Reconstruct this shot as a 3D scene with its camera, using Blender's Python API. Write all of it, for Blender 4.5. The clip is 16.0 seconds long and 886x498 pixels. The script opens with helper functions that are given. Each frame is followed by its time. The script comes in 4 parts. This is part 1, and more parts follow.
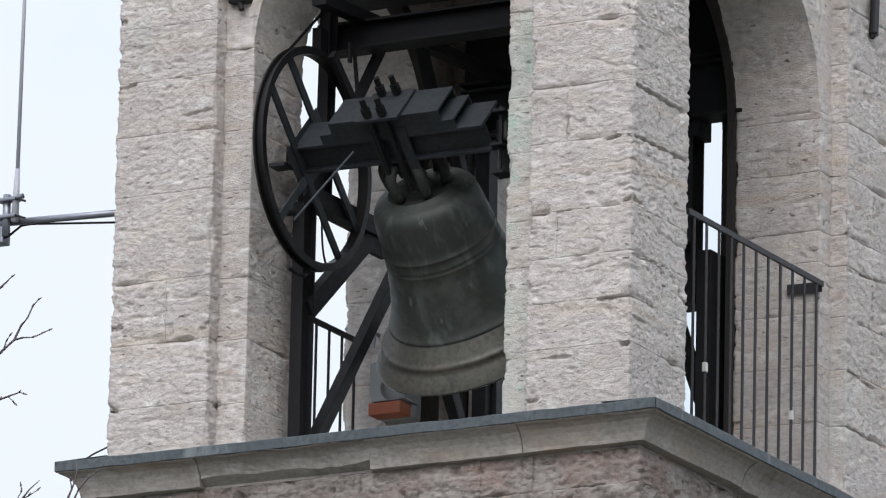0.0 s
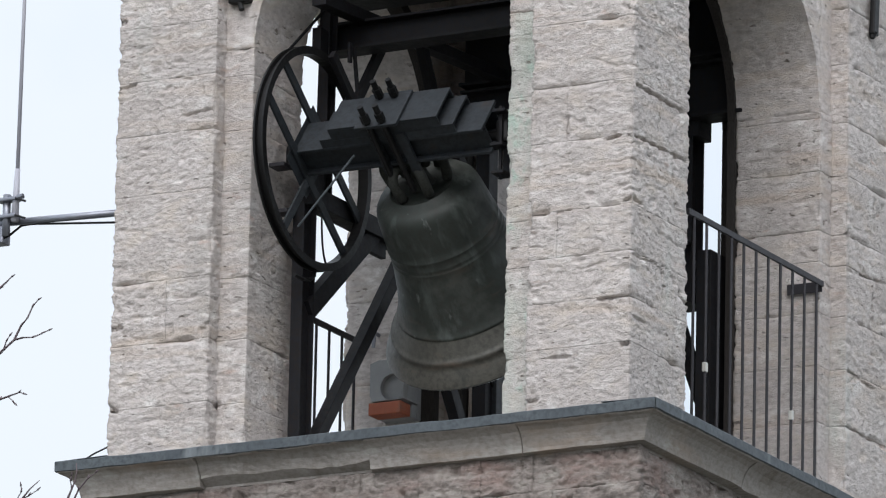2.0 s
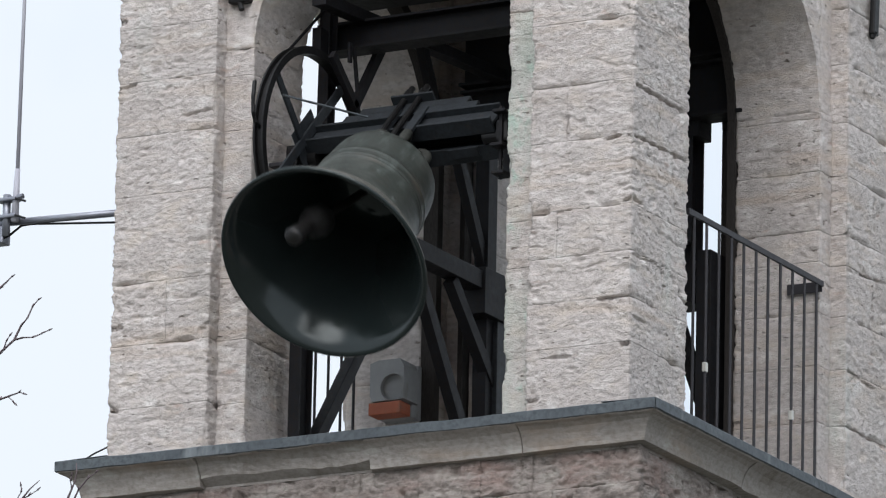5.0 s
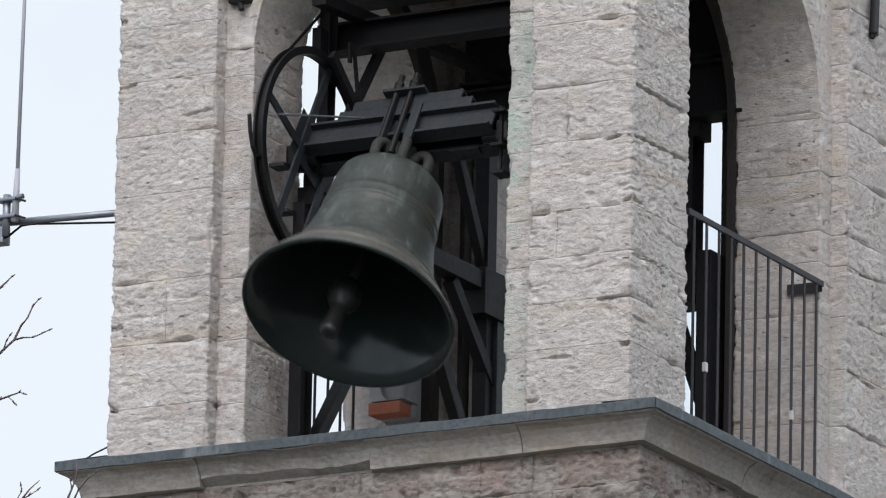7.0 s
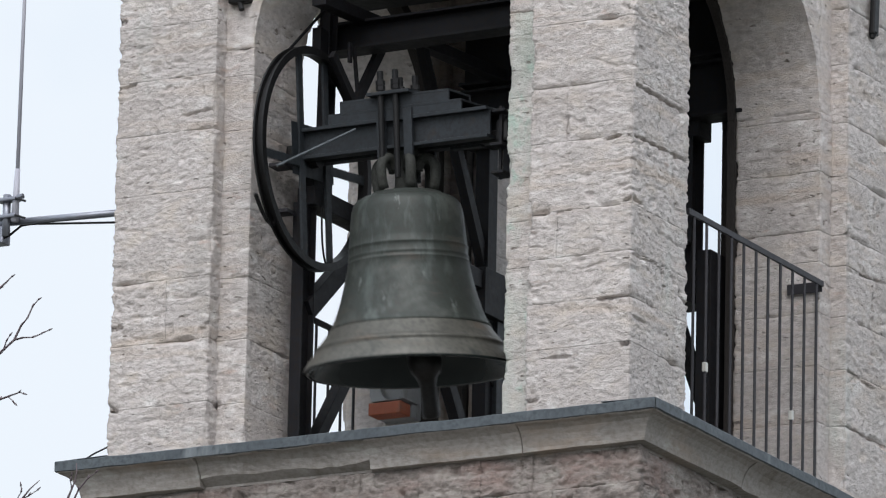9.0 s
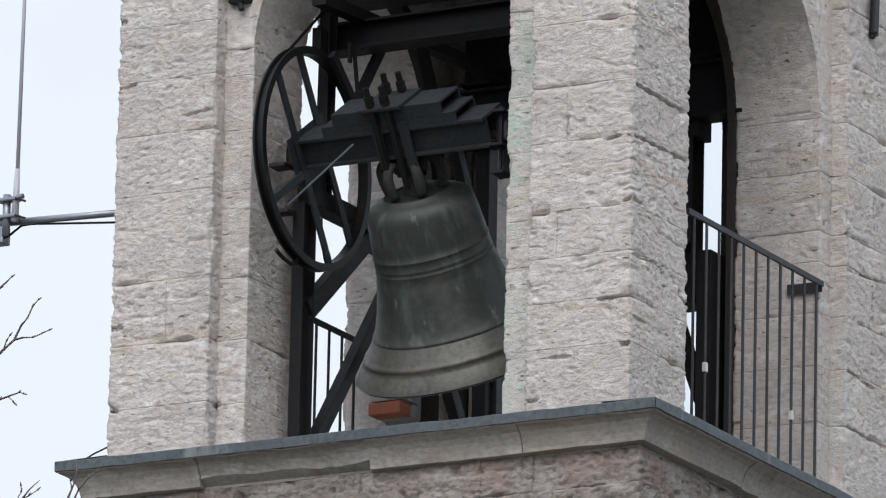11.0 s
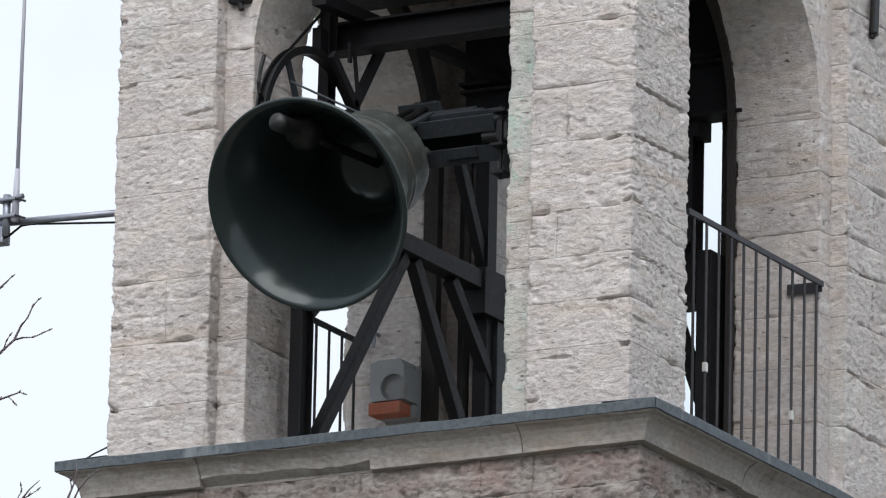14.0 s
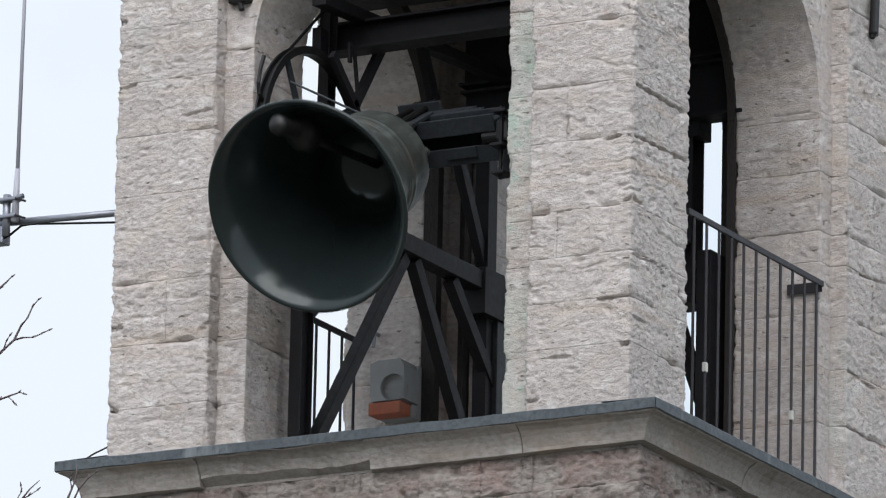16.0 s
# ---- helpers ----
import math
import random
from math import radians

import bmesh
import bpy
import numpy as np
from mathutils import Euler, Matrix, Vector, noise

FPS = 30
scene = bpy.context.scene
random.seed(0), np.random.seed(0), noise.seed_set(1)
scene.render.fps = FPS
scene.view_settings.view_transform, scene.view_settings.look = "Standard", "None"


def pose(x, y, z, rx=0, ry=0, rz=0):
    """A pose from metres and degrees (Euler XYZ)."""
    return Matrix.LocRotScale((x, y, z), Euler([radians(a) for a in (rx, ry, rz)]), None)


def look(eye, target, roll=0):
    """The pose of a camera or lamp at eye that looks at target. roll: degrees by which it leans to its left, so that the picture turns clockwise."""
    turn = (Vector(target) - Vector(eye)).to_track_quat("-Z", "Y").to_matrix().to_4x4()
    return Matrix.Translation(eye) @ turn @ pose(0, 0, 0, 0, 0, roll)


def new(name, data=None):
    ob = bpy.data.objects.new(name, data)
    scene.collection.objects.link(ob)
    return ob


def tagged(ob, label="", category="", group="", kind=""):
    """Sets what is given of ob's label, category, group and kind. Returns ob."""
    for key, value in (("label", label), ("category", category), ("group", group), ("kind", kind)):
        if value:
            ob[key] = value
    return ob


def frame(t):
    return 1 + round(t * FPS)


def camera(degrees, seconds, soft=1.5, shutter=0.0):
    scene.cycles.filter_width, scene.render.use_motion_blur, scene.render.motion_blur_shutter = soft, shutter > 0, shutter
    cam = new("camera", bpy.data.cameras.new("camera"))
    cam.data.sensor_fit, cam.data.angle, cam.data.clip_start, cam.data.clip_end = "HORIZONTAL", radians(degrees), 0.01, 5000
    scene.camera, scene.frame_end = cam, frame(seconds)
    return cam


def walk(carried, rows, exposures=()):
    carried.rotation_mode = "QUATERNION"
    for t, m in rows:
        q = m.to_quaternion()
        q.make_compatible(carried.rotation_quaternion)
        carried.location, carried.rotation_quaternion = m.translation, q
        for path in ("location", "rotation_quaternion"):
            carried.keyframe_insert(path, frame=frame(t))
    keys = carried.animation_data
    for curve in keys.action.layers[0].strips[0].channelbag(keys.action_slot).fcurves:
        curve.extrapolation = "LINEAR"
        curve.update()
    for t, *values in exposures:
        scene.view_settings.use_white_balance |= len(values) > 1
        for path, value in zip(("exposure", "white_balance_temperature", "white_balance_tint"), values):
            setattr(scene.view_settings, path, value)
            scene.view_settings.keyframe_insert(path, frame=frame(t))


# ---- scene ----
cam = camera(5.611, 16.0, soft=1.2, shutter=0.2)
EYE = (19.4478, -38.0555, -10.7632)
AIM = (-0.45767605, 0.84999667, 0.26084151)
STAND = look(EYE, tuple(EYE[i] + 40 * AIM[i] for i in range(3)), roll=1.26)
# the clip's camera breathes a little in brightness
walk(cam, [(0.0, STAND), (16.0, STAND)], exposures=(
    (0.0, -0.06), (0.5, -0.12), (1.0, -0.05), (1.5, 0.01), (2.0, -0.07), (2.5, -0.12), (3.0, -0.07), (3.5, 0.0), (4.0, -0.07), (6.5, -0.09), (7.0, -0.12), (7.5, -0.07),
    (8.0, 0.0), (8.5, -0.06), (9.0, -0.11), (11.5, -0.10), (12.0, 0.0), (12.5, -0.07), (13.0, -0.11), (13.5, -0.11), (14.0, -0.01), (14.5, 0.0), (15.0, -0.05), (15.5, -0.07), (16.0, -0.09)))

# ---- world and light: an overcast spring sky ----
world = bpy.data.worlds.new("overcast_sky")
scene.world = world
world.use_nodes = True
wn = world.node_tree.nodes
wl = world.node_tree.links
wn.clear()
w_out = wn.new("ShaderNodeOutputWorld")
w_bg = wn.new("ShaderNodeBackground")
w_sky = wn.new("ShaderNodeTexSky")
w_sky.sky_type = "NISHITA"
w_sky.sun_disc = False
w_sky.sun_elevation = radians(48)
w_sky.sun_rotation = radians(150)
w_sky.air_density = 1.0
w_sky.dust_density = 4.0
w_tc = wn.new("ShaderNodeTexCoord")
w_noise = wn.new("ShaderNodeTexNoise")
w_noise.inputs["Scale"].default_value = 14.0
w_noise.inputs["Detail"].default_value = 4.0
w_ramp = wn.new("ShaderNodeValToRGB")
w_ramp.color_ramp.elements[0].position = 0.35
w_ramp.color_ramp.elements[0].color = (7.9, 9.0, 10.3, 1)
w_ramp.color_ramp.elements[1].position = 0.62
w_ramp.color_ramp.elements[1].color = (9.3, 10.0, 10.8, 1)
w_mix = wn.new("ShaderNodeMix")
w_mix.data_type = "RGBA"
w_mix.inputs["Factor"].default_value = 0.93
wl.new(w_tc.outputs["Generated"], w_noise.inputs["Vector"])
wl.new(w_noise.outputs["Fac"], w_ramp.inputs["Fac"])
wl.new(w_sky.outputs["Color"], w_mix.inputs["A"])
wl.new(w_ramp.outputs["Color"], w_mix.inputs["B"])
w_bg.inputs["Strength"].default_value = 0.104
w_sep = wn.new("ShaderNodeSeparateXYZ")
w_rise = wn.new("ShaderNodeMapRange")
w_rise.inputs["From Min"].default_value = 0.30
w_rise.inputs["From Max"].default_value = 1.0
w_rise.inputs["To Min"].default_value = 1.0
w_rise.inputs["To Max"].default_value = 1.6
w_gain = wn.new("ShaderNodeVectorMath")
w_gain.operation = "SCALE"
wl.new(w_tc.outputs["Generated"], w_sep.inputs["Vector"])
wl.new(w_sep.outputs["Z"], w_rise.inputs["Value"])
wl.new(w_mix.outputs["Result"], w_gain.inputs["Vector"])
wl.new(w_rise.outputs["Result"], w_gain.inputs["Scale"])
wl.new(w_gain.outputs["Vector"], w_bg.inputs["Color"])
wl.new(w_bg.outputs["Background"], w_out.inputs["Surface"])

sun_data = bpy.data.lights.new("sun", "SUN")
sun_data.energy = 2.05
sun_data.angle = radians(50)
sun_data.color = (1.0, 0.975, 0.972)
sun = new("sun", sun_data)
sun.matrix_world = look((4.7, -16, 15), (0, 0, 0))

# ---- small node helpers ----


def material(name, colours, scale=4.0, stretch=(1, 1, 1), rough=0.85, metal=0.0, bumps=((60.0, 0.3, 0.004),), stains=(), island=0.0, pits=None, spec=0.5):
    """A procedural surface: two scales of tone, named stains (colour, scale, from, to, stretch), relief (scale, strength, distance)."""
    m = bpy.data.materials.new(name)
    m.use_nodes = True
    nt = m.node_tree
    nd, ln = nt.nodes, nt.links
    bsdf = nd["Principled BSDF"]
    tc = nd.new("ShaderNodeTexCoord")
    geo = nd.new("ShaderNodeNewGeometry")
    oi = nd.new("ShaderNodeObjectInfo")

    def mapped(s, src=None):
        mp = nd.new("ShaderNodeMapping")
        mp.inputs["Scale"].default_value = s
        ln.new(src or tc.outputs["Object"], mp.inputs["Vector"])
        return mp.outputs["Vector"]

    def tex(sc, vec, detail=6.0, rough_=0.6):
        n = nd.new("ShaderNodeTexNoise")
        n.inputs["Scale"].default_value = sc
        n.inputs["Detail"].default_value = detail
        n.inputs["Roughness"].default_value = rough_
        ln.new(vec, n.inputs["Vector"])
        return n.outputs["Fac"]

    def mix(fac, a, b, mode="MIX"):
        x = nd.new("ShaderNodeMix")
        x.data_type = "RGBA"
        x.blend_type = mode
        for sock, val in ((x.inputs["Factor"], fac), (x.inputs["A"], a), (x.inputs["B"], b)):
            if isinstance(val, (int, float)):
                sock.default_value = val
            elif isinstance(val, tuple):
                sock.default_value = (*val, 1.0) if len(val) == 3 else val
            else:
                ln.new(val, sock)
        return x.outputs["Result"]

    def span(val, lo, hi, to0=0.0, to1=1.0):
        r = nd.new("ShaderNodeMapRange")
        r.inputs["From Min"].default_value = lo
        r.inputs["From Max"].default_value = hi
        r.inputs["To Min"].default_value = to0
        r.inputs["To Max"].default_value = to1
        ln.new(val, r.inputs["Value"])
        return r.outputs["Result"]

    base = mapped(stretch)
    col = mix(span(tex(scale, base), 0.3, 0.7), colours[0], colours[1])
    if len(colours) > 2:
        col = mix(span(tex(scale * 9, base), 0.42, 0.68), col, colours[2])
    for colour, sc, lo, hi, st in stains:
        col = mix(span(tex(sc, mapped(st), 5.0), lo, hi), col, colour)
    pit = None
    if pits:
        pcol, psc, plo, phi, pst = pits
        pit = span(tex(psc, mapped(pst), 3.0, 0.55), plo, phi)
        col = mix(pit, col, pcol)
    if island:
        col = mix(1.0, col, span(oi.outputs["Random"], 0, 1, 1 - island, 1 + island), "MULTIPLY")
    ln.new(col, bsdf.inputs["Base Color"])
    bsdf.inputs["Metallic"].default_value = metal
    bsdf.inputs["Specular IOR Level"].default_value = spec
    ln.new(span(tex(scale * 5, base), 0.3, 0.7, rough - 0.08, min(1.0, rough + 0.08)), bsdf.inputs["Roughness"])
    prev = None
    for sc, strength, dist in bumps:
        b = nd.new("ShaderNodeBump")
        b.inputs["Strength"].default_value = strength
        b.inputs["Distance"].default_value = dist
        ln.new(tex(sc, base, 8.0, 0.65), b.inputs["Height"])
        if prev:
            ln.new(prev, b.inputs["Normal"])
        prev = b.outputs["Normal"]
    if pit:
        b = nd.new("ShaderNodeBump")
        b.invert = True
        b.inputs["Strength"].default_value = 0.9
        b.inputs["Distance"].default_value = 0.010
        ln.new(pit, b.inputs["Height"])
        if prev:
            ln.new(prev, b.inputs["Normal"])
        prev = b.outputs["Normal"]
    if prev:
        ln.new(prev, bsdf.inputs["Normal"])
    return m


PITS = ((0.27, 0.23, 0.20), 30.0, 0.65, 0.74, (0.6, 0.6, 1.6))
LIME = ((0.570, 0.516, 0.487), (0.705, 0.652, 0.630), (0.450, 0.402, 0.376))
LIME_STAINS = (((0.57, 0.465, 0.385), 1.5, 0.54, 0.74, (0.35, 0.35, 4.5)), ((0.63, 0.555, 0.490), 5.0, 0.52, 0.72, (0.8, 0.8, 1.6)), ((0.47, 0.435, 0.41), 2.3, 0.57, 0.76, (1, 1, 0.7)),
               ((0.55, 0.42, 0.36), 7.0, 0.63, 0.76, (0.7, 0.7, 2.0)), ((0.76, 0.72, 0.69), 8.0, 0.56, 0.70, (0.8, 0.8, 1.5)))
LIME_BUMPS = ((70.0, 1.0, 0.010), (190.0, 0.8, 0.003))
STONE = material("limestone", LIME, 2.6, (1, 1, 2.0), 0.94, 0.0, LIME_BUMPS, LIME_STAINS + (((0.53, 0.545, 0.51), 1.1, 0.62, 0.80, (1.8, 1.8, 0.5)),), 0.05, PITS, 0.3)
STONE_ALGAE = material("limestone_with_algae", LIME, 2.6, (1, 1, 2.0), 0.94, 0.0, LIME_BUMPS,
                       LIME_STAINS + (((0.50, 0.535, 0.475), 1.6, 0.40, 0.62, (1.5, 1.5, 0.6)), ((0.44, 0.56, 0.48), 6.0, 0.58, 0.70, (1.2, 1.2, 0.8))), 0.05, PITS, 0.3)
MORTAR = material("mortar", ((0.34, 0.31, 0.28), (0.42, 0.39, 0.35)), 5.0, rough=0.95, bumps=((90.0, 0.5, 0.004),))
RUBBLE = material("rubble_stone", ((0.275, 0.232, 0.210), (0.375, 0.330, 0.305), (0.205, 0.172, 0.155)), 3.0, (1, 1, 1.8), 0.95, 0.0,
                  ((22.0, 0.9, 0.018), (60.0, 0.8, 0.008), (160.0, 0.5, 0.003)),
                  (((0.34, 0.23, 0.20), 3.0, 0.48, 0.75, (0.8, 0.8, 2.0)), ((0.45, 0.41, 0.375), 4.5, 0.50, 0.70, (0.8, 0.8, 2.4)), ((0.12, 0.10, 0.09), 3.4, 0.60, 0.78, (1, 1, 1))), 0.10)
# near-black brown: the shade of the inner reveals put into colour
REVEAL_SHADE = material("reveal_shade", ((0.030, 0.026, 0.024), (0.046, 0.040, 0.037), (0.022, 0.019, 0.017)), 6.0, (3, 3, 0.5), 0.85, 0.0,
                  ((60.0, 0.4, 0.003),), spec=0.25)
CORNICE = material("cornice_stone", ((0.29, 0.262, 0.24), (0.37, 0.342, 0.32), (0.24, 0.213, 0.19)), 3.5, (1, 1, 1.5), 0.9, 0.0,
                   ((30.0, 0.5, 0.010), (140.0, 0.5, 0.003)),
                   (((0.17, 0.145, 0.12), 3.2, 0.56, 0.74, (1.4, 1.4, 0.8)), ((0.37, 0.29, 0.23), 1.5, 0.55, 0.75, (0.6, 0.6, 3)), ((0.46, 0.44, 0.41), 4.0, 0.58, 0.74, (0.8, 0.8, 2))), 0.06)
ZINC = material("zinc_flashing", ((0.085, 0.097, 0.108), (0.12, 0.137, 0.148), (0.065, 0.074, 0.082)), 4.0, rough=0.55, metal=0.5,
                bumps=((30.0, 0.2, 0.004),), stains=(((0.24, 0.26, 0.27), 5.0, 0.58, 0.75, (1, 1, 0.3)),))
BRONZE = material("bell_bronze", ((0.031, 0.038, 0.033), (0.049, 0.057, 0.050), (0.038, 0.039, 0.034)), 4.0, rough=0.55, metal=0.2,
                  bumps=((60.0, 0.15, 0.003),), stains=(((0.105, 0.122, 0.112), 5.5, 0.54, 0.72, (1.6, 1.6, 0.45)), ((0.15, 0.165, 0.155), 11.0, 0.64, 0.72, (1.2, 1.2, 0.35)), ((0.095, 0.10, 0.09), 2.6, 0.52, 0.66, (1, 1, 1)), ((0.085, 0.072, 0.058), 3.0, 0.58, 0.72, (0.6, 0.6, 3.0)),
                                                       ((0.03, 0.036, 0.033), 6.0, 0.60, 0.72, (1.5, 1.5, 0.5))))
# smoother than outside; its darker base also holds the shade inside the mouth
BRONZE_IN = material("shaded_inside_bronze", ((0.020, 0.027, 0.027), (0.026, 0.035, 0.035)), 2.5, rough=0.17, metal=0.3,
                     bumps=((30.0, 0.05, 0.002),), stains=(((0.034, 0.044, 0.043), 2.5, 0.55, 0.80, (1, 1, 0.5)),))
CROWN_BRONZE = material("dull_crown_bronze", ((0.040, 0.042, 0.038), (0.060, 0.062, 0.055), (0.030, 0.030, 0.027)), 9.0, rough=0.75, metal=0.1, bumps=((40.0, 0.4, 0.004),), spec=0.25)
STEEL = material("painted_steel", ((0.017, 0.021, 0.025), (0.027, 0.032, 0.038), (0.014, 0.015, 0.017)), 5.0, rough=0.6, metal=0.0,
                 bumps=((80.0, 0.12, 0.001),), stains=(((0.040, 0.030, 0.024), 7.0, 0.62, 0.76, (1, 1, 1)),), spec=0.36)
FRAME_PAINT = material("old_frame_paint", ((0.008, 0.0085, 0.011), (0.014, 0.0145, 0.018), (0.014, 0.011, 0.010)), 5.0, rough=0.6, metal=0.0,
                       bumps=((80.0, 0.15, 0.001),), spec=0.2)
BRONZE_LIP = material("worn_lip_bronze", ((0.092, 0.088, 0.076), (0.140, 0.133, 0.116), (0.070, 0.069, 0.060)), 4.0, rough=0.5, metal=0.25,
                      bumps=((60.0, 0.15, 0.003),), stains=(((0.15, 0.12, 0.095), 4.0, 0.55, 0.72, (0.7, 0.7, 2.5)), ((0.05, 0.055, 0.05), 6.0, 0.60, 0.72, (1.5, 1.5, 0.5))))
CLAPPER_IRON = material("worn_clapper_iron", ((0.016, 0.016, 0.016), (0.028, 0.027, 0.027), (0.014, 0.012, 0.011)), 9.0, rough=0.42, metal=0.4, bumps=((50.0, 0.2, 0.002),))
IRON = material("dark_iron", ((0.012, 0.012, 0.013), (0.020, 0.019, 0.019)), 8.0, rough=0.5, metal=0.6, bumps=((90.0, 0.15, 0.001),))
RAILING = material("railing_iron", ((0.024, 0.023, 0.027), (0.040, 0.038, 0.043)), 6.0, rough=0.55, metal=0.4, bumps=((90.0, 0.1, 0.001),))
GALV = material("galvanised_steel", ((0.24, 0.25, 0.29), (0.32, 0.33, 0.37)), 6.0, rough=0.42, metal=0.7, bumps=((90.0, 0.1, 0.001),))

# ---- mesh helpers ----


def part(name, bm, mat, parent=None, label="", smooth=False):
    me = bpy.data.meshes.new(name)
    bm.to_mesh(me)
    bm.free()
    if smooth:
        for p in me.polygons:
            p.use_smooth = True
    me.materials.append(mat)
    ob = new(name, me)
    ob.parent = parent
    return tagged(ob, label)


def empty(name, m=None):
    ob = new(name)
    if m is not None:
        ob.matrix_basis = m
    return ob


def add_box(bm, lo, hi, m=None, bevel=0.0):
    vs = bmesh.ops.create_cube(bm, size=1.0)["verts"]
    for v in vs:
        v.co = Vector([lo[i] + (v.co[i] + 0.5) * (hi[i] - lo[i]) for i in range(3)])
    if bevel:
        es = list({e for v in vs for e in v.link_edges})
        vs = list({v for f in bmesh.ops.bevel(bm, geom=es, offset=bevel, segments=2, affect="EDGES", profile=0.6)["faces"] for v in f.verts} | {v for v in vs if v.is_valid})
    if m is not None:
        bmesh.ops.transform(bm, matrix=m, verts=vs)
    return bm


def add_rod(bm, a, b, r, seg=10, r2=None):
    a, b = Vector(a), Vector(b)
    d = b - a
    m = Matrix.Translation((a + b) / 2) @ d.to_track_quat("Z", "Y").to_matrix().to_4x4()
    bmesh.ops.create_cone(bm, cap_ends=True, segments=seg, radius1=r, radius2=r if r2 is None else r2, depth=d.length, matrix=m)
    return bm


def add_beam(bm, a, b, w, h, side=(1, 0, 0), flange=0.0, bevel=0.003):
    """A bar from a to b: w wide along side, h deep across; with a flange thickness it is an I-section."""
    a, b = Vector(a), Vector(b)
    d = (b - a).normalized()
    s = Vector(side)
    s = (s - d * s.dot(d)).normalized()
    u = d.cross(s)
    m = Matrix(((s.x, u.x, d.x, a.x), (s.y, u.y, d.y, a.y), (s.z, u.z, d.z, a.z), (0, 0, 0, 1)))
    n = (b - a).length
    if flange:
        add_box(bm, (-w / 2, h / 2 - flange, 0), (w / 2, h / 2, n), m)
        add_box(bm, (-w / 2, -h / 2, 0), (w / 2, -h / 2 + flange, n), m)
        add_box(bm, (-flange / 2, -h / 2 + flange, 0), (flange / 2, h / 2 - flange, n), m)
    else:
        add_box(bm, (-w / 2, -h / 2, 0), (w / 2, h / 2, n), m, bevel)
    return bm


def lathe(bm, profile, seg=64, m=None):
    """Turns (radius, z) pairs round the z axis."""
    rings = []
    for r, z in profile:
        rings.append([bm.verts.new((r * math.cos(2 * math.pi * k / seg), r * math.sin(2 * math.pi * k / seg), z)) for k in range(seg)])
    for a, b in zip(rings, rings[1:]):
        for k in range(seg):
            bm.faces.new((a[k], a[(k + 1) % seg], b[(k + 1) % seg], b[k]))
    if m is not None:
        bmesh.ops.transform(bm, matrix=m, verts=[v for r in rings for v in r])
    return bm


def tube(bm, pts, r, seg=8, closed=False):
    """A round bar along a line of points."""
    pts = [Vector(p) for p in pts]
    rings = []
    n = len(pts)
    for i, p in enumerate(pts):
        if closed:
            d = pts[(i + 1) % n] - pts[i - 1]
        else:
            d = pts[min(i + 1, n - 1)] - pts[max(i - 1, 0)]
        q = d.to_track_quat("Z", "Y").to_matrix()
        rr = r[i] if isinstance(r, (list, tuple)) else r
        rings.append([bm.verts.new(p + q @ Vector((rr * math.cos(2 * math.pi * k / seg), rr * math.sin(2 * math.pi * k / seg), 0))) for k in range(seg)])
    pairs = list(zip(rings, rings[1:])) + ([(rings[-1], rings[0])] if closed else [])
    for a, b in pairs:
        off = min(range(seg), key=lambda o: (a[0].co - b[o].co).length)
        for k in range(seg):
            bm.faces.new((a[k], a[(k + 1) % seg], b[(k + 1 + off) % seg], b[(k + off) % seg]))
    if not closed:
        bm.faces.new(rings[0][::-1])
        bm.faces.new(rings[-1])
    return bm


def hash3(i, j, k, s):
    h = (i * 374761393 + j * 668265263 + k * 2147483647 + s * 974634777) & 0xFFFFFFFF
    h = ((h ^ (h >> 13)) * 1274126177) & 0xFFFFFFFF
    return ((h ^ (h >> 16)) & 0xFFFF) / 65535.0


def value_noise(p, s=0):
    """Smooth noise from 0 to 1 at an array of points."""
    i = np.floor(p).astype(np.int64)
    f = p - i
    f = f * f * (3 - 2 * f)
    out = 0
    for a in (0, 1):
        for b in (0, 1):
            for c in (0, 1):
                w = (f[:, 0] if a else 1 - f[:, 0]) * (f[:, 1] if b else 1 - f[:, 1]) * (f[:, 2] if c else 1 - f[:, 2])
                out = out + w * hash3(i[:, 0] + a, i[:, 1] + b, i[:, 2] + c, s)
    return out


def rough_depth(p, amp):
    """Hewn relief: broad swells, bedding ridges, chips and pits, in metres, mostly inward."""
    warp = 0.06 * (value_noise(p * 7, 21) - 0.5) + 0.02 * (value_noise(p * 23, 22) - 0.5)
    q = p + np.stack([warp, warp, 0.6 * warp], 1)
    st = np.array((1.0, 1.0, 1.75))
    n = 0.32 * value_noise(p * 3.2, 1) + 0.26 * value_noise(q * 9 * st, 2)
    for f, w, k in ((17, 0.32, 3), (36, 0.40, 4), (64, 0.34, 9)):
        n = n + w * np.abs(2 * value_noise(q * f * st, k) - 1)
    crack = np.clip(1 - np.abs(2 * value_noise(q * np.array((3.5, 3.5, 13.0)), 6) - 1) * 7, 0, 1) * np.clip(value_noise(p * 5.5, 8) * 2.4 - 1.0, 0, 1)
    pits = np.clip(value_noise(q * 17 * st, 5) - 0.76, 0, 1) * 4.0
    return amp * (0.95 - 1.15 * n - 0.8 * crack - pits)


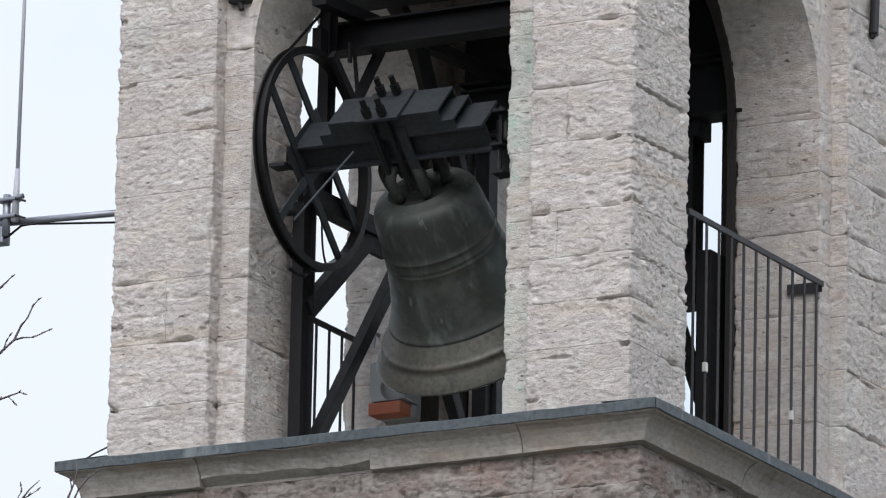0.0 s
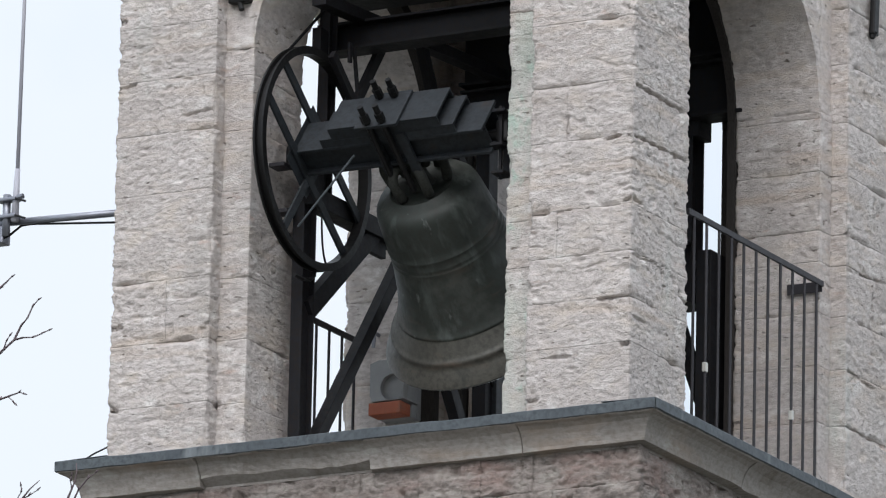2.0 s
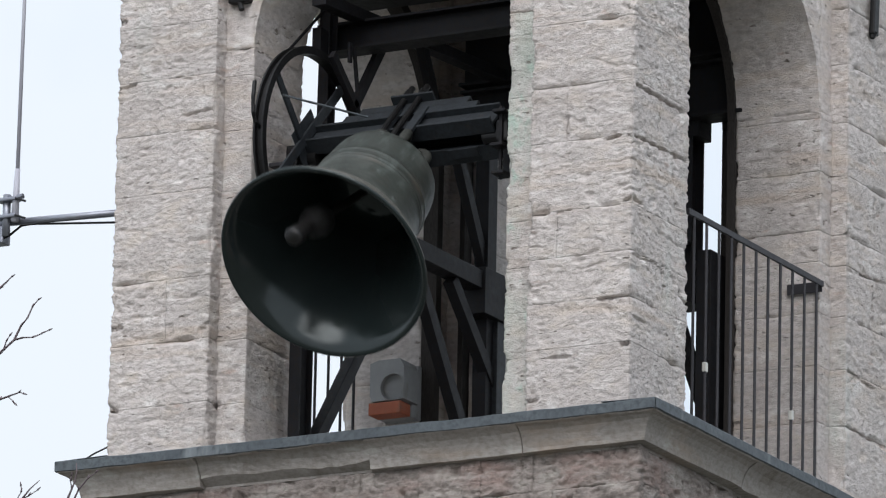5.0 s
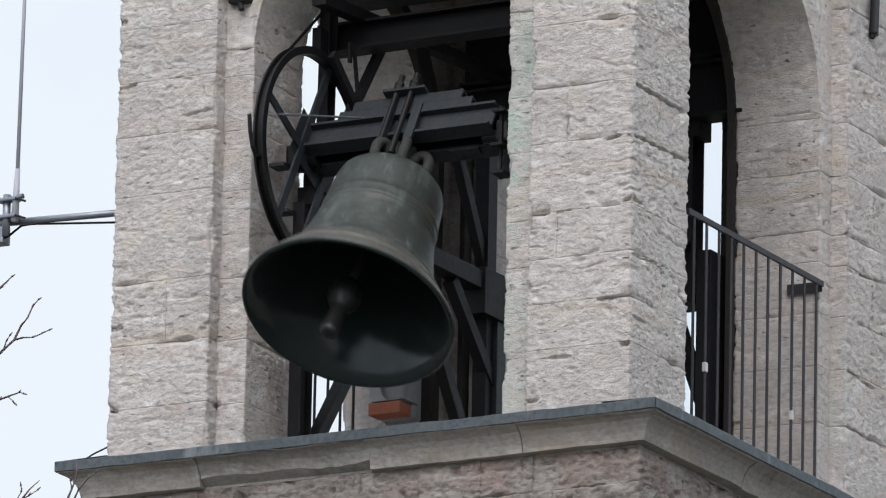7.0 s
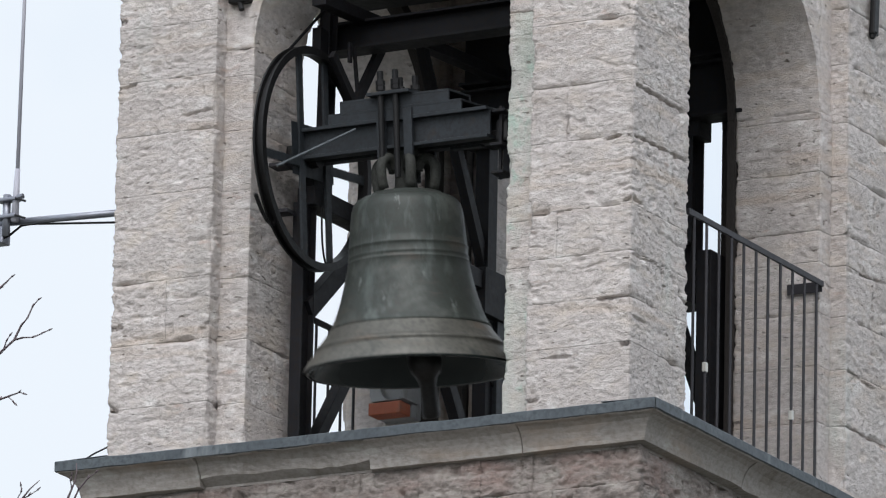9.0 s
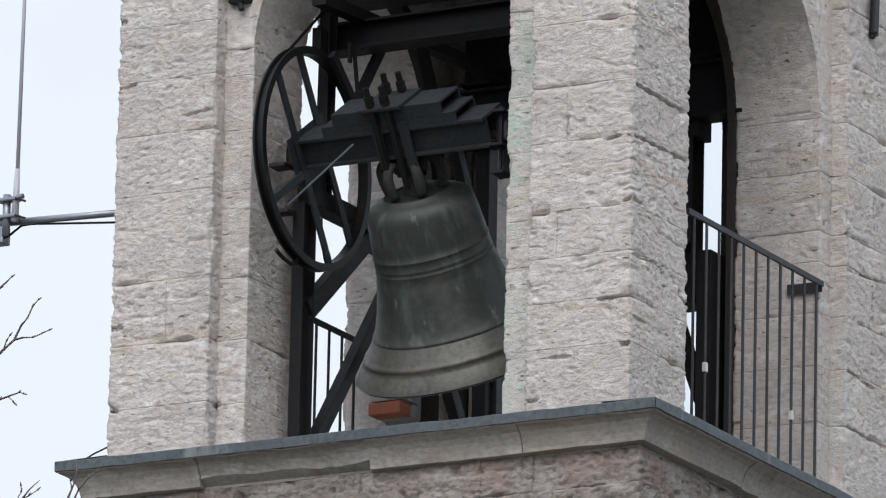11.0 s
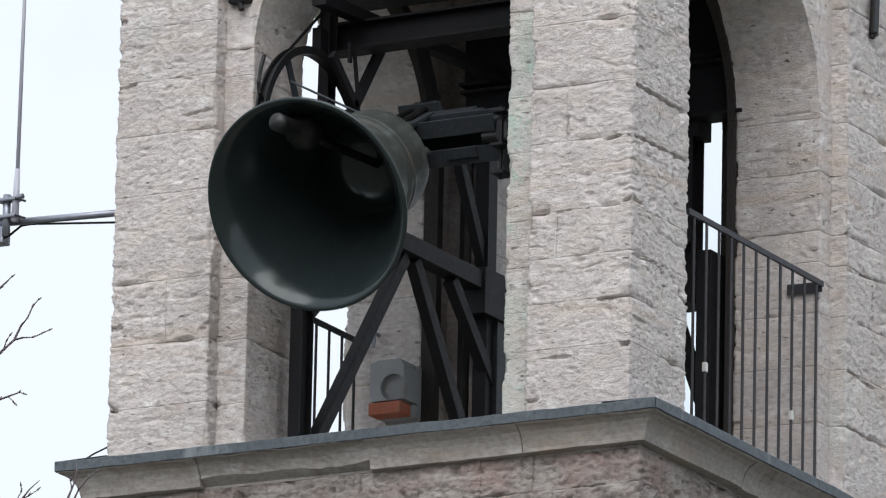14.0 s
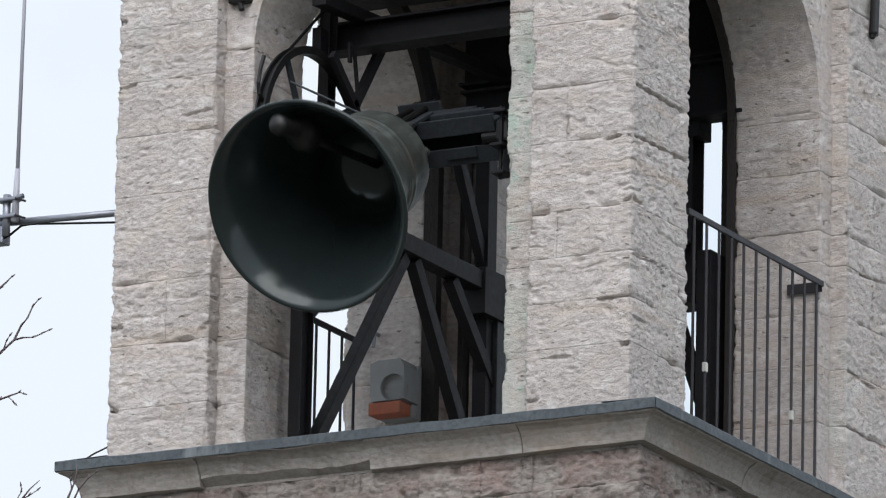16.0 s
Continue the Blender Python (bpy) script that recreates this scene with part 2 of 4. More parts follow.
def box_grid(lo, hi, cell):
    """Vertices and faces of a box whose four upright sides are divided into cells; top and bottom are one face each."""
    n = [max(1, int(round((hi[a] - lo[a]) / cell))) for a in range(3)]
    n[2] = max(1, int(round((hi[2] - lo[2]) / (cell * 0.8))))
    loop = [(i, 0) for i in range(n[0])] + [(n[0], j) for j in range(n[1])] + [(i, n[1]) for i in range(n[0], 0, -1)] + [(0, j) for j in range(n[1], 0, -1)]
    m = len(loop)
    verts = []
    for k in range(n[2] + 1):
        z = lo[2] + (hi[2] - lo[2]) * k / n[2]
        verts += [(lo[0] + (hi[0] - lo[0]) * i / n[0], lo[1] + (hi[1] - lo[1]) * j / n[1], z) for i, j in loop]
    faces = []
    for k in range(n[2]):
        for a in range(m):
            b = (a + 1) % m
            faces.append((k * m + a, k * m + b, (k + 1) * m + b, (k + 1) * m + a))
    faces.append(tuple(range(m))[::-1])
    faces.append(tuple(n[2] * m + a for a in range(m)))
    return np.array(verts), faces


# open joints, cracks and knocked-out chips: from and to (along the wall, height), half width, depth
FRONT_NOTCHES = (
    (-0.147, 1.377, -0.073, 1.389, 0.012, 0.030),
    (-0.039, 1.053, 0.014, 1.065, 0.012, 0.030),
    (-0.041, 0.326, 0.027, 0.328, 0.013, 0.035),
    (-0.460, 0.292, -0.326, 0.290, 0.010, 0.018),
    (-2.558, 1.774, -2.375, 1.791, 0.008, 0.020),
    (-2.935, 0.691, -2.873, 0.703, 0.014, 0.030),
    (-2.940, 0.292, -2.890, 0.270, 0.014, 0.025),
    (-2.962, 2.302, -2.906, 2.310, 0.014, 0.030),
    (-0.565, 0.085, -0.503, 0.091, 0.010, 0.020),
    (-0.412, 1.028, -0.334, 1.037, 0.006, 0.012),
    (-0.170, 0.565, 0.016, 0.569, 0.008, 0.025),
    (-2.956, 1.957, -2.834, 1.967, 0.008, 0.020),
    (-0.671, 1.364, -0.608, 1.369, 0.010, 0.020),
    (-2.391, 0.673, -2.349, 0.678, 0.012, 0.030),
)
SIDE_NOTCHES = (
    (0.032, 1.649, 0.568, 1.645, 0.010, 0.035),
    (0.293, 1.625, 0.280, 1.468, 0.006, 0.030),
    (0.029, 1.388, 0.589, 1.400, 0.007, 0.030),
    (0.420, 1.374, 0.443, 1.234, 0.006, 0.020),
    (0.028, 1.065, 0.108, 1.056, 0.010, 0.030),
    (0.013, 0.780, 0.271, 0.792, 0.006, 0.025),
    (0.346, 0.799, 0.351, 0.639, 0.007, 0.030),
    (0.036, 0.471, 0.159, 0.466, 0.007, 0.020),
    (0.523, 0.704, 0.606, 0.666, 0.010, 0.030),
    (2.276, 1.455, 2.470, 1.495, 0.011, 0.032),
    (2.454, 1.301, 2.902, 1.336, 0.005, 0.018),
    (2.466, 0.773, 2.771, 0.740, 0.005, 0.018),
    (2.473, 0.470, 2.920, 0.459, 0.005, 0.018),
    (2.747, 1.246, 2.752, 1.006, 0.006, 0.020),
)


def notches(v):
    """Depth of the cracks and chips at points of the front (y = 0) and right (x = 0) faces."""
    out = np.zeros(len(v))
    for flat, along, table in ((1, 0, FRONT_NOTCHES), (0, 1, SIDE_NOTCHES)):
        on = np.abs(v[:, flat]) < 1e-4
        if not on.any():
            continue
        p = v[:, (along, 2)]
        jag = 0.010 * (value_noise(v * 38, 31) - 0.5) + 0.006 * (value_noise(v * 90, 32) - 0.5)
        for a0, b0, a1, b1, w, d in table:
            a, e = np.array((a0, b0)), np.array((a1 - a0, b1 - b0))
            t = np.clip(((p - a) @ e) / (e @ e), 0, 1)
            r = np.linalg.norm(p - a - t[:, None] * e, axis=1) + jag
            out -= on * d * np.clip((1.0 - r / w) * 1.8, 0, 1)
    return out


def hewn_block(name, lo, hi, mat, parent, cell=0.016, amp=0.009, wear=0.012, drop=0.0, label="", tight=(0, 0)):
    """A hewn stone: its upright sides follow a relief, its edges are chipped here and there, its beds lie tight.
    tight: 1 where the side towards -x or +x is a joint."""
    lo, hi = np.array(lo, float), np.array(hi, float)
    v, f = box_grid(lo, hi, cell)
    mid, half = (lo + hi) / 2, (hi - lo) / 2
    rel = v - mid
    gap = half - np.abs(rel)
    d = rough_depth(v + drop, amp)
    on = (gap < 1e-6).astype(float)
    on[:, 2] *= 0.03
    for side, shut in ((-1, tight[0]), (1, tight[1])):
        if shut:
            on[:, 0] *= np.where(rel[:, 0] * side > half[0] - 1e-6, 0.03, 1.0)
    near = np.sort(gap, axis=1)
    edge = np.clip(1 - near[:, 1] / 0.022, 0, 1)
    chip = np.clip(value_noise(v * np.array((8.0, 8.0, 12.0)) + 40 + drop, 7) - 0.69, 0, 1) * 7.0
    move = d - wear * edge * (0.03 + chip) + notches(v)
    v = v + np.sign(rel) * on * move[:, None]
    me = bpy.data.meshes.new(name)
    me.from_pydata(v.tolist(), [], f)
    for p in me.polygons[:-2]:
        p.use_smooth = True
    me.materials.append(mat)
    ob = new(name, me)
    ob.parent = parent
    return tagged(ob, label)


# ---- tower: sizes ----
WX, WY = 2.93, 3.05        # plan of the belfry, corner at the origin, body towards -x and +y
PX, PY = 0.562, 0.61       # corner piers: width on the front, width on the sides
RECD = 0.10                # depth of the recessed jambs behind the pier face
IN = 0.53                  # inner face of the walls
IN_FRONT, IN_RIGHT = 0.60, 0.57   # the front and right walls are thicker
OX0, OX1 = -2.205, -0.742  # opening of the front and back walls
OY0, OY1 = 0.755, 2.305    # opening of the side walls
SPRING, TOP = 2.12, 3.5
GROUND = -12.4
COURSE_A = (0.0, 0.338, 0.571, 0.80, 1.037, 1.391, 1.677, 2.0, 2.3, 2.6, 3.0, TOP)
COURSE_B = (0.0, 0.27, 0.60, 0.924, 1.378, 1.693, 1.98, 2.264, 2.6, 3.0, TOP)
COURSE_C = (0.0, 0.472, 0.769, 1.05, 1.32, 1.485, 1.80, 2.086, 2.4, 2.7, 3.0, TOP)


def structure(name, label):
    return tagged(empty(name), label, "wall", "", "structure")


def stack(parent, lo, hi, courses, cell, amp=0.008, drop=0.0, end=TOP, split=(), mat=None):
    """Hewn stones laid in courses between lo and hi (x, y); split names courses with an upright joint at a share of the width."""
    for n, (z0, z1) in enumerate(zip(courses, courses[1:])):
        z1 = min(z1, end)
        if z1 - z0 < 0.02:
            break
        cuts = [0.0, 1.0]
        for k, share in split:
            if k == n:
                cuts = [0.0, share, 1.0]
        for a, b in zip(cuts, cuts[1:]):
            l = [lo[0] + (hi[0] - lo[0]) * a, lo[1], z0]
            h = [lo[0] + (hi[0] - lo[0]) * b, hi[1], z1]
            big = 3.0 if z0 > 2.65 else 1.0
            g = 0.0004
            hewn_block("stone", (l[0] + (g if a else 0), l[1], l[2] + g), (h[0] - (g if b < 1 else 0), h[1], h[2] - g), mat or STONE, parent, cell * big, amp, 0.014, drop, "", (int(a > 0), int(b < 1)))


def core(parent, lo, hi):
    bm = bmesh.new()
    add_box(bm, lo, hi)
    part("mortar_core", bm, MORTAR, parent)


def arch(parent, c, r, z1, place, cell=0.016, deep=IN):
    """The arched head of an opening: face, soffit and back in one hewn mesh. place(u, w, z): u along the wall, w inward."""
    n, nr, nw = int(math.pi * r / cell), int(0.6 / cell), int((deep - RECD) / cell)
    pts, faces = [], []
    outer = []
    for k in range(n + 1):
        a = math.pi * k / n
        cs, sn = -math.cos(a), math.sin(a)
        t = min(1.0 / max(abs(cs), 1e-6), ((z1 - SPRING) / r) / max(sn, 1e-6))
        outer.append((c + r * cs * t, SPRING + r * sn * t))

    def sheet(fn, nu, nv, flip):
        base = len(pts)
        for i in range(nu + 1):
            for j in range(nv + 1):
                pts.append(fn(i, j))
        for i in range(nu):
            for j in range(nv):
                q = [base + i * (nv + 1) + j, base + (i + 1) * (nv + 1) + j, base + (i + 1) * (nv + 1) + j + 1, base + i * (nv + 1) + j + 1]
                faces.append(q[::-1] if flip else q)

    def ring(i, j, w):
        a = math.pi * i / n
        p0 = (c - r * math.cos(a), SPRING + r * math.sin(a))
        s = j / nr
        return (p0[0] + (outer[i][0] - p0[0]) * s, w, p0[1] + (outer[i][1] - p0[1]) * s)

    sheet(lambda i, j: ring(i, j, RECD), n, nr, False)
    sheet(lambda i, j: ring(i, j, deep), n, nr, True)
    sheet(lambda i, j: (c - r * math.cos(math.pi * i / n), RECD + (deep - RECD) * j / nw, SPRING + r * math.sin(math.pi * i / n)), n, nw, True)
    p = np.array(pts)
    d = rough_depth(p + 3.0, 0.011)
    away = np.stack([p[:, 0] - c, 0 * d, p[:, 2] - SPRING], 1)
    away /= np.maximum(np.linalg.norm(away, axis=1), 1e-6)[:, None]
    face = np.where(p[:, 1] < RECD + 1e-6, -1.0, np.where(p[:, 1] > deep - 1e-6, 1.0, 0.0))
    soffit = np.hypot(p[:, 0] - c, p[:, 2] - SPRING) < r + 1e-6
    p = p - away * (d * soffit)[:, None]
    p[:, 1] += d * face
    v = [place(*q) for q in p.tolist()]
    me = bpy.data.meshes.new("arch_head")
    me.from_pydata(v, [], faces)
    for poly in me.polygons:
        poly.use_smooth = True
    me.materials.append(STONE)
    ob = new("arch_head", me)
    ob.parent = parent


def lining(name, c, r, place, t, w0, w1):
    """A dark strip added for the shade along the inner edge of an arched opening: two uprights and a bent head."""
    top = tagged(empty(name), "dark strip standing for shade on the inner reveal of an arched opening", "window frame", "timber linings of the openings", "structure")

    def bar(name_, line):
        pts, faces = [], []
        for (u0, z0), (u1, z1) in line:
            pts += [place(u0, w0, z0), place(u1, w0, z1), place(u1, w1, z1), place(u0, w1, z0)]
        for k in range(len(line) - 1):
            for a in range(4):
                b = (a + 1) % 4
                faces.append((k * 4 + a, k * 4 + b, k * 4 + 4 + b, k * 4 + 4 + a))
        faces += [(0, 1, 2, 3), tuple(4 * (len(line) - 1) + a for a in (3, 2, 1, 0))]
        me = bpy.data.meshes.new(name_)
        me.from_pydata(pts, [], faces)
        me.materials.append(REVEAL_SHADE)
        new(name_, me).parent = top

    o = r + 0.05
    for s in (-1, 1):
        bar("frame_post", [((c + s * (r - t), z), (c + s * o, z)) for z in (0.0, 0.7, 1.4, SPRING)])
    bar("frame_head", [((c - (r - t) * math.cos(math.pi * k / 24), SPRING + 0.002 + (r - t) * math.sin(math.pi * k / 24)),
                        (c - o * math.cos(math.pi * k / 24), SPRING + 0.002 + o * math.sin(math.pi * k / 24))) for k in range(25)])


def build_belfry():
    piers = []
    fine, mid, far = 0.0080, 0.0105, 0.014
    for name, cx, cy, courses, cell, drop, split in (
            ("corner_pier_1", 0, 0, COURSE_A, fine, 0.0, ((3, 0.27), (5, 0.35))),
            ("corner_pier_2", 1, 0, COURSE_B, fine, 5.0, ((2, 0.55),)),
            ("corner_pier_3", 0, 1, COURSE_C, mid, 9.0, ((4, 0.4),)),
            ("corner_pier_4", 1, 1, COURSE_B, far, 13.0, ())):
        top = structure(name, "pale hewn limestone corner pier of the belfry")
        x0, x1 = (-PX, 0.0) if not cx else (-WX, -WX + PX)
        y0, y1 = (0.0, PY) if not cy else (WY - PY, WY)
        core(top, (x0 + 0.06, y0 + 0.06, 0), (x1 - 0.06, y1 - 0.06, TOP))
        stack(top, (x0, y0), (x1, y1), courses, cell, 0.0125, drop, TOP, split)
        # jamb towards the front or back opening
        jx0, jx1 = (OX1, -PX + 0.01) if not cx else (-WX + PX - 0.01, OX0)
        jy0, jy1 = (RECD, IN_FRONT) if not cy else (WY - IN, WY - RECD)
        stack(top, (jx0, jy0), (jx1, jy1), courses, cell, 0.009, drop + 2, SPRING, (), STONE_ALGAE if name == "corner_pier_1" else STONE)
        # jamb towards the side opening
        kx0, kx1 = (-IN_RIGHT, -RECD + 0.01) if not cx else (-WX + RECD - 0.01, -WX + IN)
        ky0, ky1 = (PY - 0.01, OY0) if not cy else (OY1, WY - PY + 0.01)
        stack(top, (kx0, ky0), (kx1, ky1), courses, cell, 0.009, drop + 4, SPRING)
        piers.append(top)
    cxm, rx = (OX0 + OX1) / 2, (OX1 - OX0) / 2
    cym, ry = (OY0 + OY1) / 2, (OY1 - OY0) / 2
    for name, c, r, place in (
            ("wall_front", cxm, rx, lambda u, w, z: (u, w, z)),
            ("wall_back", -cxm, rx, lambda u, w, z: (-u, WY - w, z)),
            ("wall_right", cym, ry, lambda u, w, z: (-w, u, z)),
            ("wall_left", -cym, ry, lambda u, w, z: (-WX + w, -u, z))):
        top = structure(name, "pale limestone wall with a round arched opening")
        deep = {"wall_front": IN_FRONT, "wall_right": IN_RIGHT}.get(name, IN)
        arch(top, c, r, TOP, place, 0.016, deep)
        if name != "wall_front":
            t, thick = {"wall_back": (-0.022, 0.083), "wall_right": (0.022, 0.043), "wall_left": (0.008, 0.083)}[name]
            lining(name.replace("wall", "opening_shade"), c, r, place, t, deep + 0.002, deep + 0.002 + thick)
        # flanks of the arch head up to the piers
        for a, b in ((c - r - 0.2, c - r), (c + r, c + r + 0.2)):
            p, q = place(a, RECD, SPRING), place(b, deep, TOP)
            lo = [min(p[i], q[i]) for i in range(3)]
            hi = [max(p[i], q[i]) for i in range(3)]
            hewn_block("stone", lo, hi, STONE, top, 0.03, 0.006, 0.006, 20.0)
    bm = bmesh.new()
    add_box(bm, (-WX + 0.05, 0.05, TOP), (-0.05, WY - 0.05, TOP + 0.25))
    tagged(part("ceiling", bm, MORTAR), "plain dark plastered belfry ceiling", "ceiling", "", "structure")
    bm = bmesh.new()
    add_box(bm, (-WX - 0.02, -0.0, -0.15), (0.02, WY, -0.005))
    tagged(part("floor", bm, MORTAR), "grey stone belfry floor behind the ledge", "floor", "", "structure")


# ---- cornice ledge ----
LX, LY, WLX, WLY = 0.22, 0.14, 0.06, -0.0   # overhang of the flashing; wall face below


def ledge_profile(s):
    """Moulded section of the cornice: outward share and height, from under the flashing down to the wall."""
    rows = ((0.97, -0.052), (0.93, -0.058), (0.78, -0.066), (0.62, -0.084), (0.50, -0.110), (0.42, -0.138), (0.37, -0.163), (0.35, -0.182), (0.0, -0.187), (0.0, -0.20))
    return rows[s]


def cornice_block(parent, u0, u1, place, d, wear, z_off, broken=0.0):
    """One moulded cornice stone from u0 to u1; d is the overhang."""
    nu, ns = max(2, int((u1 - u0) / 0.03)), 10
    pts, faces = [], []
    for i in range(nu + 1):
        u = u0 + (u1 - u0) * i / nu
        for s in range(ns):
            o, z = ledge_profile(s)
            pts.append((u, d * o - 0.0, z + z_off * (s > 1)))
        pts.append((u, -0.12, -0.20))
        pts.append((u, -0.12, -0.052))
    m = ns + 2
    for i in range(nu):
        for s in range(m):
            a, b = i * m + s, i * m + (s + 1) % m
            faces.append((a, b, b + m, a + m))
    faces.append(tuple(range(m))[::-1])
    faces.append(tuple(nu * m + s for s in range(m)))
    p = np.array(pts)
    n = value_noise(p * np.array((9, 25, 25)) + u0 * 7, 11) - 0.5
    n2 = value_noise(p * np.array((30, 60, 60)) + u0 * 7, 12) - 0.5
    inner = p[:, 1] > 0.005
    p[:, 1] += inner * wear * (1.0 * n + 0.5 * n2)
    p[:, 2] += inner * wear * 0.7 * n
    if broken:
        # the lower edge is broken away, more towards one end
        t = (p[:, 0] - u0) / (u1 - u0)
        rag = 0.85 + 0.15 * t + 0.55 * (value_noise(np.stack([p[:, 0] * 6, 0 * t, 0 * t], 1), 14) - 0.5) + 0.45 * (value_noise(np.stack([p[:, 0] * 19, 0 * t, 0 * t], 1), 15) - 0.5)
        low = np.clip((-0.075 - p[:, 2]) / 0.09, 0, 1) * inner
        p[:, 2] += broken * rag * low
    me = bpy.data.meshes.new("cornice_stone")
    me.from_pydata([place(*q) for q in p.tolist()], [], faces)
    me.materials.append(CORNICE)
    ob = new("cornice_stone", me)
    ob.parent = parent


def build_ledge():
    top = structure("cornice", "weathered moulded stone cornice below the belfry")
    top["category"] = "cornice"
    wl = WX + WLX
    front = (-wl - (LX - WLX), -2.36, -1.40, -0.55, LX)
    for k, (a, b) in enumerate(zip(front, front[1:])):
        cornice_block(top, a + (0.0 if k == 0 else 0.002), b - (0.0 if k == 3 else 0.002), lambda u, o, z: (min(max(u, -WX - 0.06 - o * 1.14), 0.06 + o * 1.14), -o, z), LY, (0.010, 0.018, 0.010, 0.010)[k], (0.0, 0.012, -0.004, 0.0)[k], 0.030 if k == 1 else 0.0)
    side = (-LY, 1.02, 2.1, WY + LY)
    for k, (a, b) in enumerate(zip(side, side[1:])):
        cornice_block(top, a + (0.0 if k == 0 else 0.002), b - 0.002, lambda u, o, z: (WLX + o * (LX - WLX) / LX, min(max(u, -o * LY / LX), WY + o * LY / LX), z), LX, 0.010, (0.0, -0.006, 0.004)[k])
        cornice_block(top, a + (0.0 if k == 0 else 0.002), b - 0.002, lambda u, o, z: (-WX - WLX - o * (LX - WLX) / LX, min(max(u, -o * LY / LX), WY + o * LY / LX), z), LX, 0.008, 0.0)
    cornice_block(top, -wl - 0.1, LX, lambda u, o, z: (min(max(u, -WX - 0.06 - o * 1.14), 0.06 + o * 1.14), WY + o, z), LY, 0.008, 0.0)
    # sheet-metal cover with a folded lip, in lengths
    flash = tagged(empty("ledge_flashing"), "blue-grey weathered sheet-metal flashing on the cornice", "flashing", "", "structure")
    def lip(p0, p1, out):
        n = 40
        pts, faces = [], []
        for i in range(n + 1):
            t = i / n
            x, y = p0[0] + (p1[0] - p0[0]) * t, p0[1] + (p1[1] - p0[1]) * t
            wob = 0.004 * (noise.noise((x * 3, y * 3, 0)) + 0.6 * noise.noise((x * 11, y * 11, 5)))
            for o, z in ((-0.30, 0.006), (0.0, 0.0), (0.003, -0.004), (0.002, -0.05), (-0.012, -0.056)):
                pts.append((x + out[0] * (o + wob), y + out[1] * (o + wob), z + wob * 0.8))
        for i in range(n):
            for s in range(4):
                a = i * 5 + s
                faces.append((a, a + 1, a + 6, a + 5))
        me = bpy.data.meshes.new("metal_sheet")
        me.from_pydata(pts, [], faces)
        me.materials.append(ZINC)
        ob = new("metal_sheet", me)
        ob.parent = flash
        md = ob.modifiers.new("thickness", "SOLIDIFY")
        md.thickness = 0.003
    cuts = (-WX - LX, -2.2, -1.0, LX)
    for a, b in zip(cuts, cuts[1:]):
        lip((a, -LY), (b, -LY), (0, -1))
        lip((b, WY + LY), (a, WY + LY), (0, 1))
    for a, b in ((-LY, 1.3), (1.3, WY + LY)):
        lip((LX, a), (LX, b), (1, 0))
        lip((-WX - LX, b), (-WX - LX, a), (-1, 0))


def build_shaft():
    """Rubble shaft of the tower under the cornice, down to the ground."""
    top = structure("tower_shaft", "rough reddish-grey rubble masonry of the tower shaft")
    x0, x1, y0, y1 = -WX - WLX, WLX, WLY, WY + 0.0
    core(top, (x0 + 0.09, y0 + 0.09, GROUND), (x1 - 0.09, y1 - 0.09, -0.185))
    random.seed(4)
    z = -0.19
    for row in range(5):
        h = random.uniform(0.16, 0.26)
        u = x0
        while u < x1 - 0.05:
            w = random.uniform(0.25, 0.60)
            e = u + w if x1 - u - w > 0.12 else x1
            hewn_block("stone", (u + 0.0006, y0 + random.uniform(0, 0.008), z - h + 0.0006), (e - 0.0006, y0 + 0.25, z - 0.0006), RUBBLE, top, 0.012, 0.034, 0.022, 3.0, "", (int(u > x0), int(e < x1)))
            u = e
        u = y0 + 0.25
        while u < y1 - 0.05:
            w = random.uniform(0.25, 0.60)
            e = u + w if y1 - u - w > 0.12 else y1
            hewn_block("stone", (x1 - 0.25, u + 0.0006, z - h + 0.0006), (x1 - random.uniform(0, 0.008), e - 0.0006, z - 0.0006), RUBBLE, top, 0.012, 0.034, 0.022, 3.0)
            u = e
        z -= h
    bm = bmesh.new()
    add_box(bm, (x0, y0, GROUND - 0.1), (x1, y1, z - 0.004))
    part("lower_masonry", bm, RUBBLE, top)
    bm = bmesh.new()
    bmesh.ops.create_grid(bm, x_segments=8, y_segments=8, size=600, matrix=Matrix.Translation((0, 0, GROUND)))
    tagged(part("ground", bm, GROUND_MAT), "grey-green open ground round the tower", "ground", "", "structure")


# ---- the swinging bell ----
AXIS = (-1.4876, 0.40, 1.591)
SWING0, SWING1, SWING2 = 49.86, 1.5176, -0.0411     # half swing in degrees and its growth with time
FRONT, PERIOD, DRIFT = 0.9337, 2.1351, -0.000423    # time of the first foremost point, seconds a swing, slowing
LAG = ((0, 0), (0.5, -0.005), (1.5, 0.007), (3.5, -0.008), (4.0, 0), (5.2, 0.01), (6.5, 0.03), (7.0, 0.024), (7.5, 0.005), (8.0, -0.030), (8.5, -0.005),
       (9.0, -0.02), (10.2, -0.01), (11.5, -0.012), (12.0, -0.02), (12.5, 0), (13.5, 0.008), (16, 0.004))
CLAP = ((-0.5, -26), (-0.31, -20), (-0.24, -6), (-0.2, 3), (-0.155, 6.5), (-0.1, 15), (-0.05, 26), (0.1, 26), (0.19, 20), (0.26, 6),
        (0.3, -3), (0.345, -6.5), (0.4, -15), (0.45, -26), (0.5, -26))


def swing_phase(t):
    t = t + float(np.interp(t, [a for a, b in LAG], [b for a, b in LAG]))
    return (t - FRONT) / PERIOD + DRIFT * t * t


